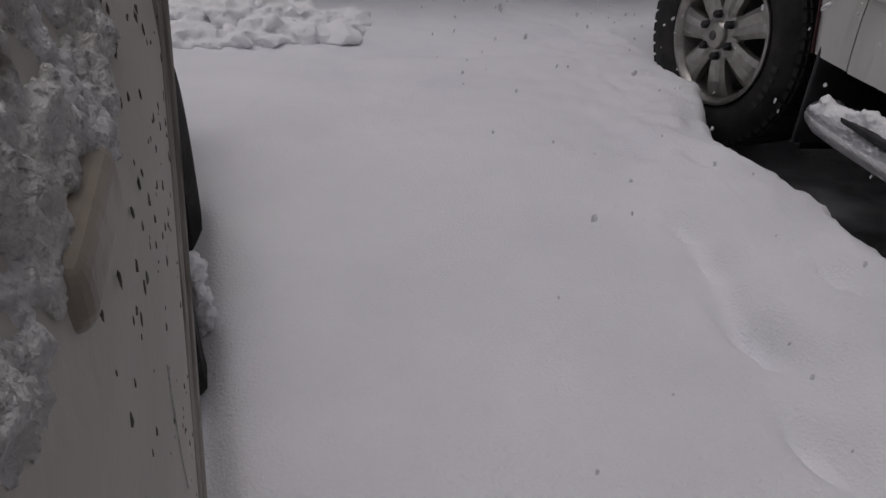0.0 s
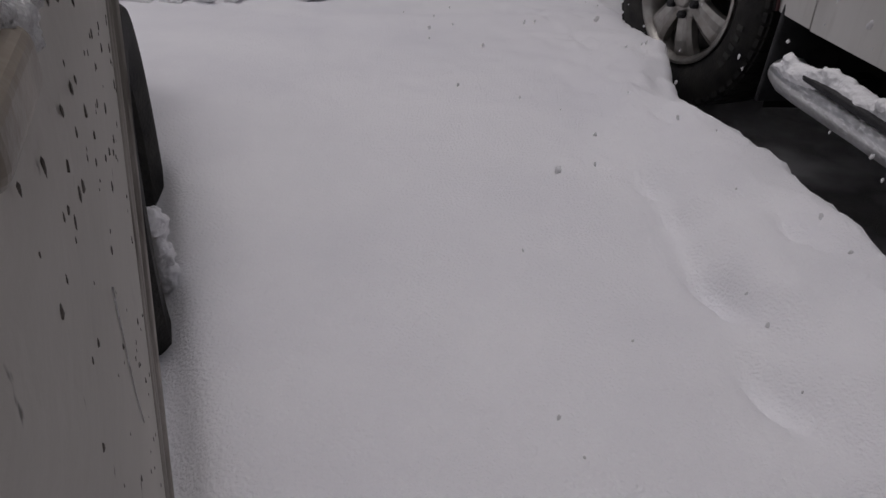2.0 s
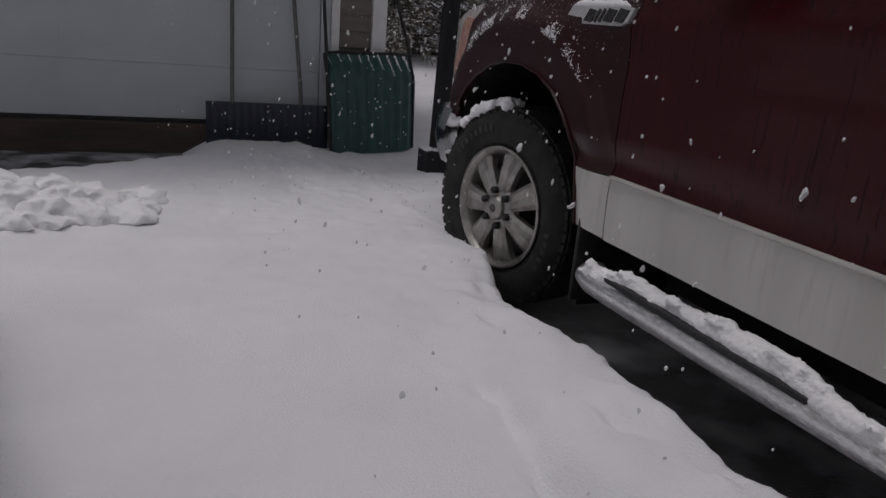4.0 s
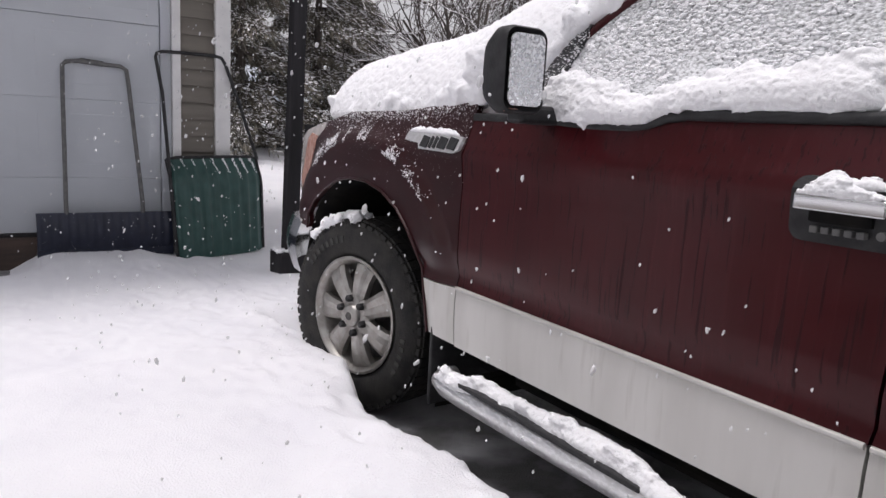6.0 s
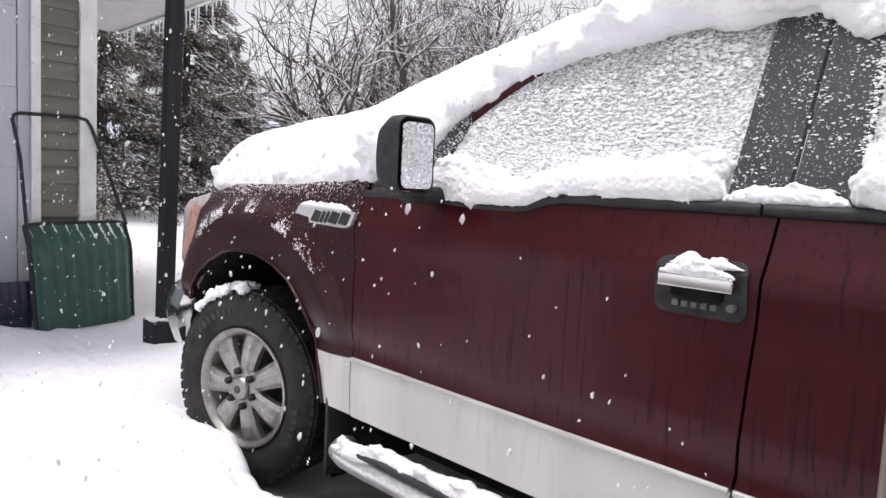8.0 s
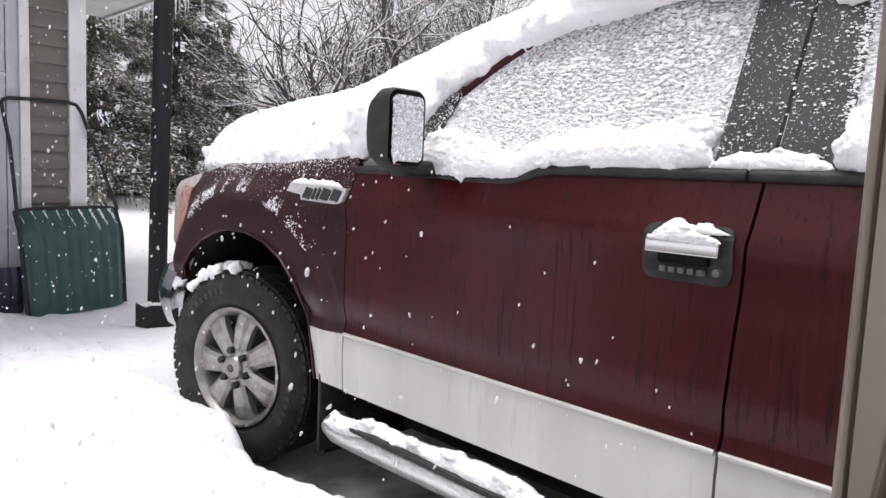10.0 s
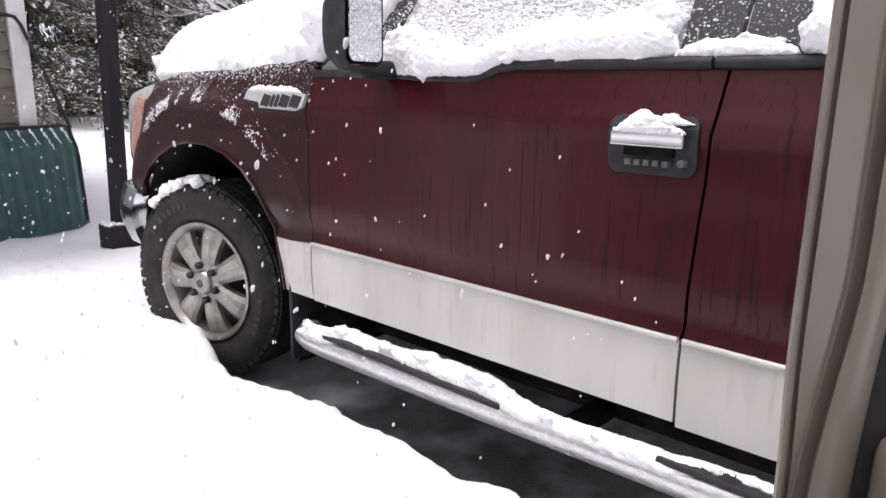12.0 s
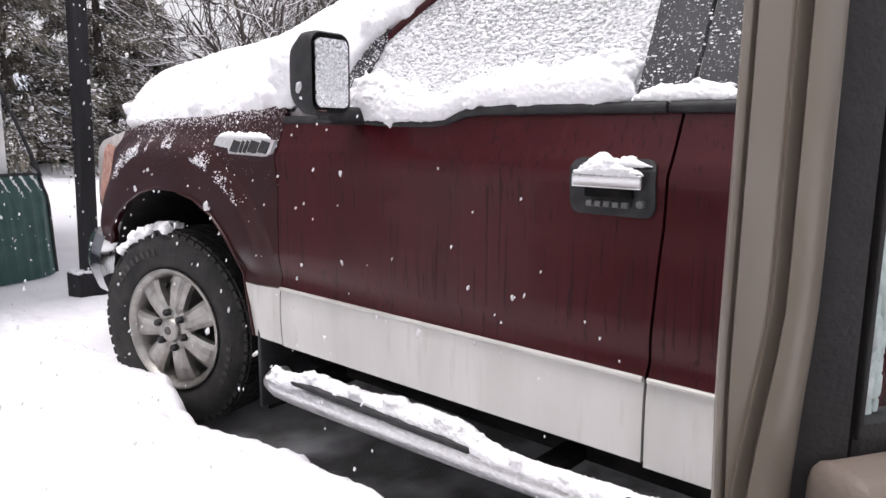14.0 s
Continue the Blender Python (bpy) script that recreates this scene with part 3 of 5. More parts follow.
ft = [(-0.85 - 0.930 * i / 22, max(1.19, win_top(-0.85 - 0.930 * i / 22))) for i in range(23)]
part("front_window", sheet([(-1.765, 1.178), (-0.85, 1.178)] + ft, glass_x, 0.08, 0.005), M_GLASS, front_door, "side glass crusted with blown snow", smooth=True)
part("front_pillar_post", sheet([(-1.767, 1.18), (-1.782, 1.545), (-1.885, 1.543), (-1.87, 1.18)], lambda y, z: glass_x(y, z) - 0.006, 0.08, 0.02), M_PILLAR, front_door, "gloss black door post", smooth=True)
part("rear_pillar_post", sheet([(-1.879, 1.18), (-1.894, 1.543), (-1.980, 1.54), (-1.985, 1.18)], lambda y, z: glass_x(y, z) - 0.006, 0.08, 0.02), M_PILLAR, rear_door, "gloss black door post", smooth=True)
part("rear_window", sheet([(-1.99, 1.18), (-1.985, 1.54), (-2.55, 1.53), (-2.75, 1.18)], glass_x, 0.08, 0.005), M_GLASS, rear_door, "side glass crusted with snow", smooth=True)
# triangular sail panel behind the mirror
part("sail_panel", sheet([(-0.80, 1.17), (-0.962, 1.17), (-1.035, 1.388), (-0.99, 1.395), (-0.90, 1.285)], lambda y, z: glass_x(y, z) - 0.012, 0.04, 0.012), M_PILLAR, front_door, "black sail panel", smooth=True)
frame_pts = [(glass_x(y, z) + 0.008, y, z + 0.012) for y, z in [(-0.76, 1.20)] + ft[1:] + [(-2.0, 1.545), (-2.55, 1.535)]]
part("roof_rail", tube(frame_pts, 0.013, 8), M_RED, truck, "maroon roof rail above the doors", smooth=True)


def top_z(x, y):
    """Hood, windscreen and roof skin."""
    u = (x - 1.0) / 0.95
    hood = 1.275 - 0.03 * (y + 0.6) - 0.10 * max(0, y - 0.2) ** 2 - 0.35 * max(0, y - 0.68) ** 2 - (0.10 * u ** 4)
    roof = 1.64 - 0.07 * abs(u) ** 3
    f = max(0.0, min(1.0, (-y - 0.60 + 0.27 * (1 - u * u)) / (0.85 + 0.2 * (1 - u * u))))
    f = f * (1.35 - 0.35 * f)
    return hood * (1 - f) + roof * f


def top_edges(y):
    """Inner x of the left edge of the hood and roof."""
    f = sstep(-0.65, -1.3, y)
    front = 1.25 * max(0, y - 0.22) ** 2
    return 0.046 * (1 - f) + 0.15 * f + front


def along(y, knots):
    """Height at y along a smooth line of (y, z) knots, front to back."""
    if y >= knots[0][0]:
        return knots[0][1]
    for (y0, z0), (y1, z1) in zip(knots, knots[1:]):
        if y >= y1:
            return z0 + (z1 - z0) * (y0 - y) / (y0 - y1)
    return knots[-1][1]


def top_skin(y_lo, y_hi, ny, nx):
    """A stretch of hood, windscreen or roof, 20 mm thick."""
    bm = bmesh.new()
    rows = []
    for j in range(ny + 1):
        y = y_lo + (y_hi - y_lo) * j / ny
        xl = top_edges(y)
        rows.append([bm.verts.new((xl + (2 - 2 * xl) * i / nx, y, top_z(xl + (2 - 2 * xl) * i / nx, y))) for i in range(nx + 1)])
    return slab(bm, rows, 0.02)


def slab(bm, rows, thick, inset=0.0):
    for a, b in zip(rows, rows[1:]):
        for i in range(len(a) - 1):
            bm.faces.new((a[i], a[i + 1], b[i + 1], b[i]))
    r = bmesh.ops.extrude_face_region(bm, geom=bm.faces[:])
    for e in r["geom"]:
        if isinstance(e, bmesh.types.BMVert):
            e.co.z -= thick
            e.co.x += inset * max(-1.0, min(1.0, (1 - e.co.x) * 2))
    return bm


CREST = ((0.90, 1.19), (0.75, 1.25), (0.63, 1.305), (0.36, 1.368), (0.0, 1.405), (-0.30, 1.420), (-0.48, 1.440), (-0.62, 1.487), (-0.75, 1.533), (-0.92, 1.585), (-1.08, 1.628), (-1.23, 1.664), (-1.45, 1.70), (-2.0, 1.73))
HEM = ((0.88, 1.10), (0.50, 1.160), (0.36, 1.163), (0.0, 1.168), (-0.37, 1.186), (-0.56, 1.200), (-0.70, 1.228), (-0.80, 1.248), (-0.92, 1.300), (-1.0, 1.395), (-1.08, 1.446), (-1.23, 1.512), (-1.39, 1.556), (-1.60, 1.574), (-3.1, 1.574))


def blanket(y_lo, y_hi, ny, nx):
    """The snow over hood, windscreen and roof: a soft dome from hem to crest."""
    bm = bmesh.new()
    rows = []
    for j in range(ny + 1):
        y = y_lo + (y_hi - y_lo) * j / ny
        jag = 0.016 * fbm((y * 5, 1.0, 2.0), 3) + 0.008 * fbm((y * 19, 5.0, 2.0), 2)
        xl = top_edges(y) - 0.022 - jag
        lo, hi = along(y, HEM) - 0.010 - 0.008 * sstep(-0.75, -0.6, y) + 0.008 * fbm((y * 9, 7.0, 3.0), 3), sum(along(y + d, CREST) for d in (-0.12, -0.04, 0.04, 0.12)) / 4
        hi = lo + (hi - lo) * math.sqrt(max(0.03, min(1.0, (y_hi - y) / 0.12)))
        row = []
        for i in range(nx + 1):
            f = i / nx
            g = 0.5 * (2 * f) ** 1.9 if f < 0.5 else 1 - 0.5 * (2 - 2 * f) ** 1.9
            x = xl + (2 - 2 * xl) * g
            e = max(0.0, min(1.0, min(x - xl, 2 - xl - x) / 0.26))
            z = lo + (hi - lo) * (1 - (1 - e) ** 2.3) ** 0.62 + 0.03 * sstep(0.0, 0.9, x - xl) * sstep(2.0, 1.1, x)
            z += 0.012 * fbm((x * 2.4, y * 2.4, 5), 3) + 0.006 * fbm((x * 8, y * 8, 8), 3) * min(1, 4 * e)
            row.append(bm.verts.new((x, y, z)))
        rows.append(row)
    return slab(bm, rows, 0.03, 0.045)


part("hood", top_skin(-0.62, 0.86, 24, 20), M_RED, truck, "maroon hood", smooth=True)
part("windscreen", top_skin(-1.44, -0.625, 14, 14), M_GLASS, truck, "windscreen buried under snow", smooth=True)
part("roof", top_skin(-3.0, -1.445, 14, 14), M_RED, truck, "maroon roof", smooth=True)

# wheel, turned to the left
def wheel(cx, cy, steer):
    w = part("wheel", lathe([(0.10, 0.20), (0.20, 0.21), (0.235, 0.340), (0.20, 0.359), (0.16, 0.366), (0.04, 0.366), (0.012, 0.356), (-0.012, 0.328), (-0.018, 0.29), (-0.008, 0.25), (0.004, 0.228), (0.03, 0.222), (0.10, 0.20)], 72), M_TYRE, truck, "all-terrain tyre on a dirty alloy rim", smooth=True)
    w.matrix_local = pose(cx, cy, 0.40, 0, 0, steer)
    bm = bmesh.new()
    for k in range(58):
        a = 2 * math.pi * k / 58
        for row, (x0, x1) in enumerate(((0.012, 0.055), (0.068, 0.105), (0.115, 0.15), (0.165, 0.205))):
            own = box(x0, x1, -0.0165, 0.0165, 0.360, 0.3680, 0.0)
            bmesh.ops.rotate(own, cent=(0, 0, 0), matrix=Matrix.Rotation(a + (row % 2) * 0.05, 3, "X"), verts=own.verts)
            bm = join(bm, own)
        own = box(0.001, 0.014, -0.013, 0.013, 0.338, 0.359, 0.0)
        bmesh.ops.rotate(own, cent=(0, 0, 0), matrix=Matrix.Rotation(a, 3, "X"), verts=own.verts)
        bm = join(bm, own)
    part("tread", bm, M_TYRE, w)
    # raised marks of the sidewall
    for a0, n in (((-55, 8), (95, 5)) if steer == 14 else ()):
        for k in range(n):
            own = box(-0.0205, -0.017, -0.010, 0.006, 0.280, 0.304, 0.0)
            bmesh.ops.rotate(own, cent=(0, 0, 0), matrix=Matrix.Rotation(radians(a0 + 6.2 * k), 3, "X"), verts=own.verts)
            part("sidewall_mark", own, M_TYREMARK, w)
    part("rim", lathe([(0.10, 0.19), (0.03, 0.205), (0.012, 0.212), (0.002, 0.226), (-0.006, 0.226), (-0.008, 0.217), (0.004, 0.205), (0.02, 0.198), (0.09, 0.18)], 64), M_ALLOY, w, "alloy rim lip", smooth=True)
    part("barrel", lathe([(0.10, 0.001), (0.10, 0.192), (0.085, 0.2)], 40), M_ALLOYD, w, "dark wheel barrel and brake", smooth=True)
    for k in range(7):
        own = bmesh.new()
        sec = []
        for r, hw, x in ((0.055, 0.030, -0.002), (0.10, 0.036, -0.006), (0.15, 0.043, -0.004), (0.185, 0.049, 0.004), (0.207, 0.053, 0.014)):
            sec.append([own.verts.new(p) for p in ((x + 0.035, -hw, r), (x + 0.010, -hw, r), (x, -hw * 0.62, r), (x + 0.004, 0, r), (x, hw * 0.62, r), (x + 0.010, hw, r), (x + 0.035, hw, r))])
        for a, b in zip(sec, sec[1:]):
            for i in range(6):
                own.faces.new((a[i], a[i + 1], b[i + 1], b[i]))
        bmesh.ops.rotate(own, cent=(0, 0, 0), matrix=Matrix.Rotation(2 * math.pi * (k + 0.25) / 7, 3, "X"), verts=own.verts)
        part("spoke", own, M_ALLOY, w)
    part("hub_plate", lathe([(0.03, 0.088), (0.008, 0.086), (0.0, 0.076), (-0.002, 0.055), (-0.004, 0.046)], 40), M_ALLOY, w, smooth=True)
    cap = part("hub_cap", lathe([(0.0, 0.046), (-0.016, 0.044), (-0.022, 0.036), (-0.024, 0.001)], 36), M_ALLOY, w, smooth=True)
    part("cap_emblem", lathe([(-0.0235, 0.016), (-0.027, 0.014), (-0.027, 0.001)], 24), M_ALLOYD, cap)
    for k in range(6):
        a = 2 * math.pi * (k + 0.3) / 6
        part("lug_nut", tube([(0.01, 0.066 * math.cos(a), 0.066 * math.sin(a)), (-0.016, 0.066 * math.cos(a), 0.066 * math.sin(a)), (-0.024, 0.066 * math.cos(a), 0.066 * math.sin(a))], [0.0145, 0.0145, 0.009], 6), M_BLACK, w)
    return w


wheel(0.0, 0.0, 14)
wheel(0.02, -3.68, 0)
wheel(1.96, 0.0, 194)
wheel(1.94, -3.68, 180)
part("cargo_floor", box(0.06, 1.92, -4.4, -3.0, 0.66, 0.70, 0.01), M_DARK, truck)
part("tailgate", box(0.04, 1.94, -4.45, -4.39, 0.60, 1.18, 0.02, 3), M_RED, truck, "maroon tailgate")
part("cab_back", box(0.12, 1.86, -3.04, -2.98, 0.60, 1.58, 0.02, 3), M_RED, truck)

# mud flap and side step
part("mud_flap", box(-0.03, 0.20, -0.600, -0.585, 0.27, 0.57, 0.006), M_BLACK, truck, "black rubber mud flap")
bar_pts = [(0.03, -0.650, 0.378), (-0.005, -0.652, 0.376), (-0.022, -0.662, 0.373), (-0.036, -0.71, 0.371), (-0.04, -0.80, 0.372), (-0.04, -1.25, 0.381), (-0.04, -2.6, 0.421), (-0.01, -2.7, 0.421)]
stp = part("side_step", tube(bar_pts, [0.026, 0.033, 0.036, 0.036, 0.036, 0.036, 0.036, 0.028], 20), M_STEP, truck, "chrome tubular side step capped with snow", smooth=True)
part("tread_pad", box(-0.072, -0.018, -1.46, -0.80, 0.407, 0.420, 0.004), M_BLACK, stp, "black ribbed step pad")
part("tread_pad", box(-0.072, -0.018, -2.48, -1.84, 0.431, 0.443, 0.004), M_BLACK, stp, "black ribbed step pad")
for y in (-0.75, -1.6, -2.4):
    part("bracket", box(-0.02, 0.4, y - 0.03, y + 0.03, 0.365, 0.40, 0.01), M_DARK, stp)

# ---- snow lying on the truck ----
random.seed(11)
bm = blanket(-3.1, 0.88, 190, 60)
# soft lobes along the hem: small on the hood, large and hanging along the roof rail
for i in range(300):
    y = random.uniform(-2.7, 0.50)
    back = sstep(-0.75, -1.05, y)
    if back < 0.5 and fbm((y * 7, 3.0, 1.0), 2) < 0.10:
        continue
    r = random.uniform(0.012, 0.026) * (1 - back) + random.uniform(0.012, 0.036) * back
    xe = top_edges(y) - 0.010 + random.uniform(-0.012, 0.03)
    bm = lump(bm, (xe, y, along(y, HEM) + 0.008 + random.uniform(0.0, 0.04) - 0.02 * back * random.random()), r, (0.9, 1.15, 0.95), sub=3, rough=0.55, freq=1.8)
for i in range(170):
    y = random.uniform(-2.5, -1.0)
    if fbm((y * 7, 9.0, 4.0), 2) < 0.04:
        continue
    z = along(y, HEM)
    bm = lump(bm, (glass_x(y, z) - 0.004, y, z - random.uniform(-0.01, 0.030)), random.uniform(0.007, 0.018), (0.8, 1.1, 1.1), sub=3, rough=0.7, freq=2.2)
for y, z, r in ((0.13, 1.140, 0.020), (0.12, 1.160, 0.026), (-0.66, 1.215, 0.03), (-0.70, 1.225, 0.04), (-0.60, 1.235, 0.045), (-0.78, 1.25, 0.05), (-0.70, 1.29, 0.06), (-0.86, 1.30, 0.04), (-0.90, 1.275, 0.03), (-1.93, 1.530, 0.03), (-1.95, 1.505, 0.028), (-1.90, 1.545, 0.03), (-1.97, 1.52, 0.03)):
    bm = lump(bm, (top_edges(y) - 0.012 if y > -1.5 else glass_x(y, z) - 0.012, y, z), r, sub=3, rough=0.5)
tagged(fluffy(part("roof_and_hood_snow", bm, M_SNOWF, smooth=True), 0.008, 0.014, FLUFF, 2), "thick fresh snow blanket over hood, windscreen and roof", "snow", kind="stuff")


bm = bmesh.new()
rows = [[bm.verts.new((0.08 + 1.82 * i / 30, -4.38 + 1.33 * j / 24, 0.86 + 0.05 * fbm((i * 0.12, j * 0.12, 4), 3))) for i in range(31)] for j in range(25)]
for a, b in zip(rows, rows[1:]):
    for i in range(30):
        bm.faces.new((a[i], a[i + 1], b[i + 1], b[i]))
r = bmesh.ops.extrude_face_region(bm, geom=bm.faces[:])
for e in r["geom"]:
    if isinstance(e, bmesh.types.BMVert):
        e.co.z = 0.70
tagged(part("cargo_snow", bm, M_SNOWF, smooth=True), "deep snow filling the open cargo bed", "snow", kind="stuff")


def ridge(name, label, y0, y1, zf, hf, xf, depth, n, seed, material=M_SNOWF, fine=0.0045, relax=2):
    """A lumpy snow ridge along y that rests at height zf(y), hf(y) high."""
    random.seed(seed)
    full = hf

    def hf(y):
        return full(y) * math.sqrt(max(0.02, min(1.0, abs(y - y0) / 0.05, abs(y - y1) / 0.05)))

    core = [y0 + (y1 - y0) * k / 60 for k in range(61)]
    bm = tube([(xf(y, zf(y)) + 0.001 * fbm((y * 30, 1, seed)), y, zf(y) + 0.36 * hf(y)) for y in core], [hf(y) * (0.50 + 0.10 * fbm((y * 25, 4, seed))) for y in core], 10)
    for v in bm.verts:
        v.co.x = xf(v.co.y, v.co.z) + (v.co.x - xf(v.co.y, v.co.z)) * min(1.0, 1.6 * depth / max(0.01, hf(v.co.y)))
    for i in range(n * 2):
        y = y0 + (y1 - y0) * (i + random.random()) / (n * 2)
        h = hf(y)
        r = h * random.uniform(0.14, 0.34)
        z = zf(y) + random.uniform(0.08, 0.92) * h
        bm = lump(bm, (xf(y, z) - random.random() * depth * 0.45, y, z), r, (min(1.0, depth / max(h, .01) + 0.3), 1.6, 0.85), sub=2, rough=0.7, freq=2.0)
    return tagged(fluffy(part(name, bm, material, smooth=True), fine, fine * 2.0, FLUFF_FINE, relax), label, "snow", kind="stuff")


ridge("window_sill_snow", "fluffy snow drift along the front window sill", -0.965, -1.765, lambda y: belt(y) + 0.017, lambda y: 0.088 + 0.012 * math.sin(11 * y) - 0.020 * sstep(-1.15, -1.3, y) + 0.020 * sstep(-1.55, -1.72, y), lambda y, z: glass_x(y, z) - 0.012, 0.04, 95, 21)
ridge("post_sill_snow", "thin crust of snow below the door posts", -1.765, -1.98, lambda y: belt(y) + 0.017, lambda y: 0.034, lambda y, z: glass_x(y, z) - 0.014, 0.02, 26, 22, fine=0.003)
ridge("rear_sill_snow", "deep snow drift against the rear window", -1.985, -2.7, lambda y: belt(y) + 0.017, lambda y: 0.11, lambda y, z: glass_x(y, z) - 0.014, 0.045, 60, 23)
ridge("handle_snow", "small cap of snow on the door handle", HY - 1.645, HY - 1.792, lambda y: HZ + 1.060, lambda y: 0.020 + 0.011 * math.exp(-((y - HY + 1.70) / 0.03) ** 2) + 0.003 * math.sin(120 * y), lambda y, z: -0.046, 0.020, 40, 24, fine=0.0018)
ridge("bezel_snow", "crumbly rim of snow on the handle bezel", HY - 1.655, HY - 1.80, lambda y: HZ + 1.076, lambda y: 0.016 + 0.008 * math.exp(-((y - HY + 1.69) / 0.025) ** 2) + 0.003 * math.sin(90 * y), lambda y, z: side_x(y, z) - 0.008, 0.010, 40, 34, fine=0.0018)
ridge("badge_snow", "little ridge of snow on the badge", -0.375, -0.66, lambda y: 1.104 + 0.02 * (y + 0.375) , lambda y: 0.018, lambda y, z: side_x(y, z) - 0.006, 0.010, 30, 25, fine=0.0020)
ridge("step_snow", "long ridge of snow on the chrome side step", -0.660, -2.55, lambda y: 0.384 + 0.030 * (-y - 0.60) / 1.8, lambda y: 0.056 + 0.012 * math.sin(5.3 * y + 1.6) + 0.007 * math.sin(13 * y), lambda y, z: -0.050 + 0.026 * sstep(-0.78, -0.90, y) - 0.026 * sstep(-1.38, -1.52, y) + 0.024 * sstep(-1.84, -1.98, y), 0.046, 50, 26, relax=8)
random.seed(27)
bm = bmesh.new()
for k in range(46):
    a = radians(random.uniform(42, 90))
    p = pose(0, 0, 0.40, 0, 0, 14) @ Vector((random.uniform(0.0, 0.07), 0.374 * math.cos(a), 0.374 * math.sin(a)))
    bm = lump(bm, p, random.uniform(0.014, 0.030), (1, 1, 0.9), sub=2, rough=0.6)
tagged(fluffy(part("tyre_snow", bm, M_SNOWF, smooth=True), 0.004, 0.006, FLUFF_FINE, 2), "strip of snow lying on the front tyre tread", "snow", kind="stuff")
random.seed(28)
bm = bmesh.new()
for k in range(5200):
    y = random.uniform(-1.76, -0.96)
    zt = win_top(y) - 0.02
    z = 1.20 + (zt - 1.20) * random.random() ** 1.15
    if fbm((y * 7, z * 7, 2), 3) + 0.25 - 0.5 * sstep(1.40, 1.54, z) < 0:
        continue
    bm = lump(bm, (glass_x(y, z) - 0.002, y, z), random.uniform(0.0018, 0.0052), (0.5, 1.7, 0.75), sub=1, rough=0.7)
tagged(part("window_snow_crust", bm, M_SNOWF, smooth=True), "blown snow crumbs stuck on the side glass", "snow", kind="stuff")

# crumbs on the door posts, the sail panel and the rim of the rear window
random.seed(29)
bm = bmesh.new()
for k in range(1500):
    if k < 750:
        y, z = random.uniform(-1.97, -1.78), 1.545 - 0.34 * random.random() ** 1.7
        y += 0.04 * (1.545 - z)
        if fbm((y * 14, z * 14, 7), 3) < -0.05:
            continue
    elif k < 1100:
        z = random.uniform(1.27, 1.50)
        y = -1.982 + random.gauss(0, 0.006) - 0.03 * max(0, z - 1.44)
    else:
        z = random.uniform(1.18, 1.37)
        y = -0.895 - 0.55 * (z - 1.18) + random.uniform(-0.05, 0.05)
    bm = lump(bm, (glass_x(y, z) - (0.008 if k < 1100 else 0.014), y, z), random.uniform(0.0008, 0.0024), (0.5, 1.7, 0.8), sub=1, rough=0.8)
tagged(part("post_snow_crust", bm, M_SNOWF, smooth=True), "blown snow crumbs stuck on the black door posts", "snow", kind="stuff")
# dusting on the shelf of the wheel arch flare
bm = bmesh.new()
for k in range(2600):
    a = random.gauss(1.62, 0.36)
    d = 0.655 + abs(random.gauss(0, 0.022)) - 0.02 * random.random()
    y, z = -0.06 + d * math.cos(a), 0.42 + d * math.sin(a)
    if y > 0.33 or fbm((y * 9, z * 9, 3), 3) < 0.25 * random.random() - 0.12:
        continue
    bm = lump(bm, (side_x(y, z) - 0.001, y, z), random.uniform(0.0010, 0.0030), (0.45, 1.4, 0.9), sub=1, rough=0.6)
for k in range(1100):
    y = random.uniform(-0.66, 0.36)
    z = along(y, HEM) - abs(random.gauss(0, 0.022))
    bm = lump(bm, (side_x(y, z) - 0.001, y, z), random.uniform(0.0009, 0.0026), (0.45, 1.4, 0.9), sub=1, rough=0.6)
tagged(part("fender_snow", bm, M_SNOWF, smooth=True), "dusting of snow on the fender and its flare", "snow", kind="stuff")

# ---- garage, shovels and carport ----
GY = 3.10
gar = thing("garage", "garage front with pale sectional door and taupe siding", "garage", kind="structure")
gd = part("garage_door", box(-4.2, -0.045, GY + 0.03, GY + 0.07, 0.26, 2.4, 0), M_GDOOR, gar, "pale blue-grey sectional garage door")
for z0, z1 in ((0.265, 0.6392), (0.6405, 1.1743), (1.1756, 1.709), (1.713, 2.2415), (2.243, 2.4)):
    part("door_section", box(-4.19, -0.05, GY + 0.012, GY + 0.05, z0, z1, 0.003, 2), M_GDOOR, gd)
    for j in range(5):
        x = -4.1 + j * 0.82
        if z1 - z0 > 0.4:
            part("door_panel", box(x, x + 0.70, GY + 0.0108, GY + 0.014, z0 + 0.10, z1 - 0.10, 0.001, 1), M_GDOOR, gd)
part("door_jamb", box(-0.043, 0.028, GY + 0.005, GY + 0.07, 0.24, 2.4, 0.004), M_GDOOR, gar, "painted door jamb")
part("door_seal", box(-4.2, 0.0, GY + 0.01, GY + 0.06, 0.235, 0.262, 0.006), M_BLACK, gar)
part("sill", box(-4.4, 0.0, GY - 0.06, GY + 0.3, -0.05, 0.236, 0.01), M_SILL, gar, "weathered brown sill below the garage door")
part("door_trim", box(0.030, 0.088, GY - 0.03, GY + 0.10, 0.22, 2.5, 0.004), M_TRIM, gar, "white door casing board")
part("corner_trim", box(0.335, 0.445, GY - 0.035, GY + 0.12, 0.25, 2.6, 0.004), M_TRIM, gar, "white corner board")
part("wall_front", box(0.07, 0.42, GY + 0.03, GY + 0.20, 0.0, 2.7, 0), M_SIDING, gar)
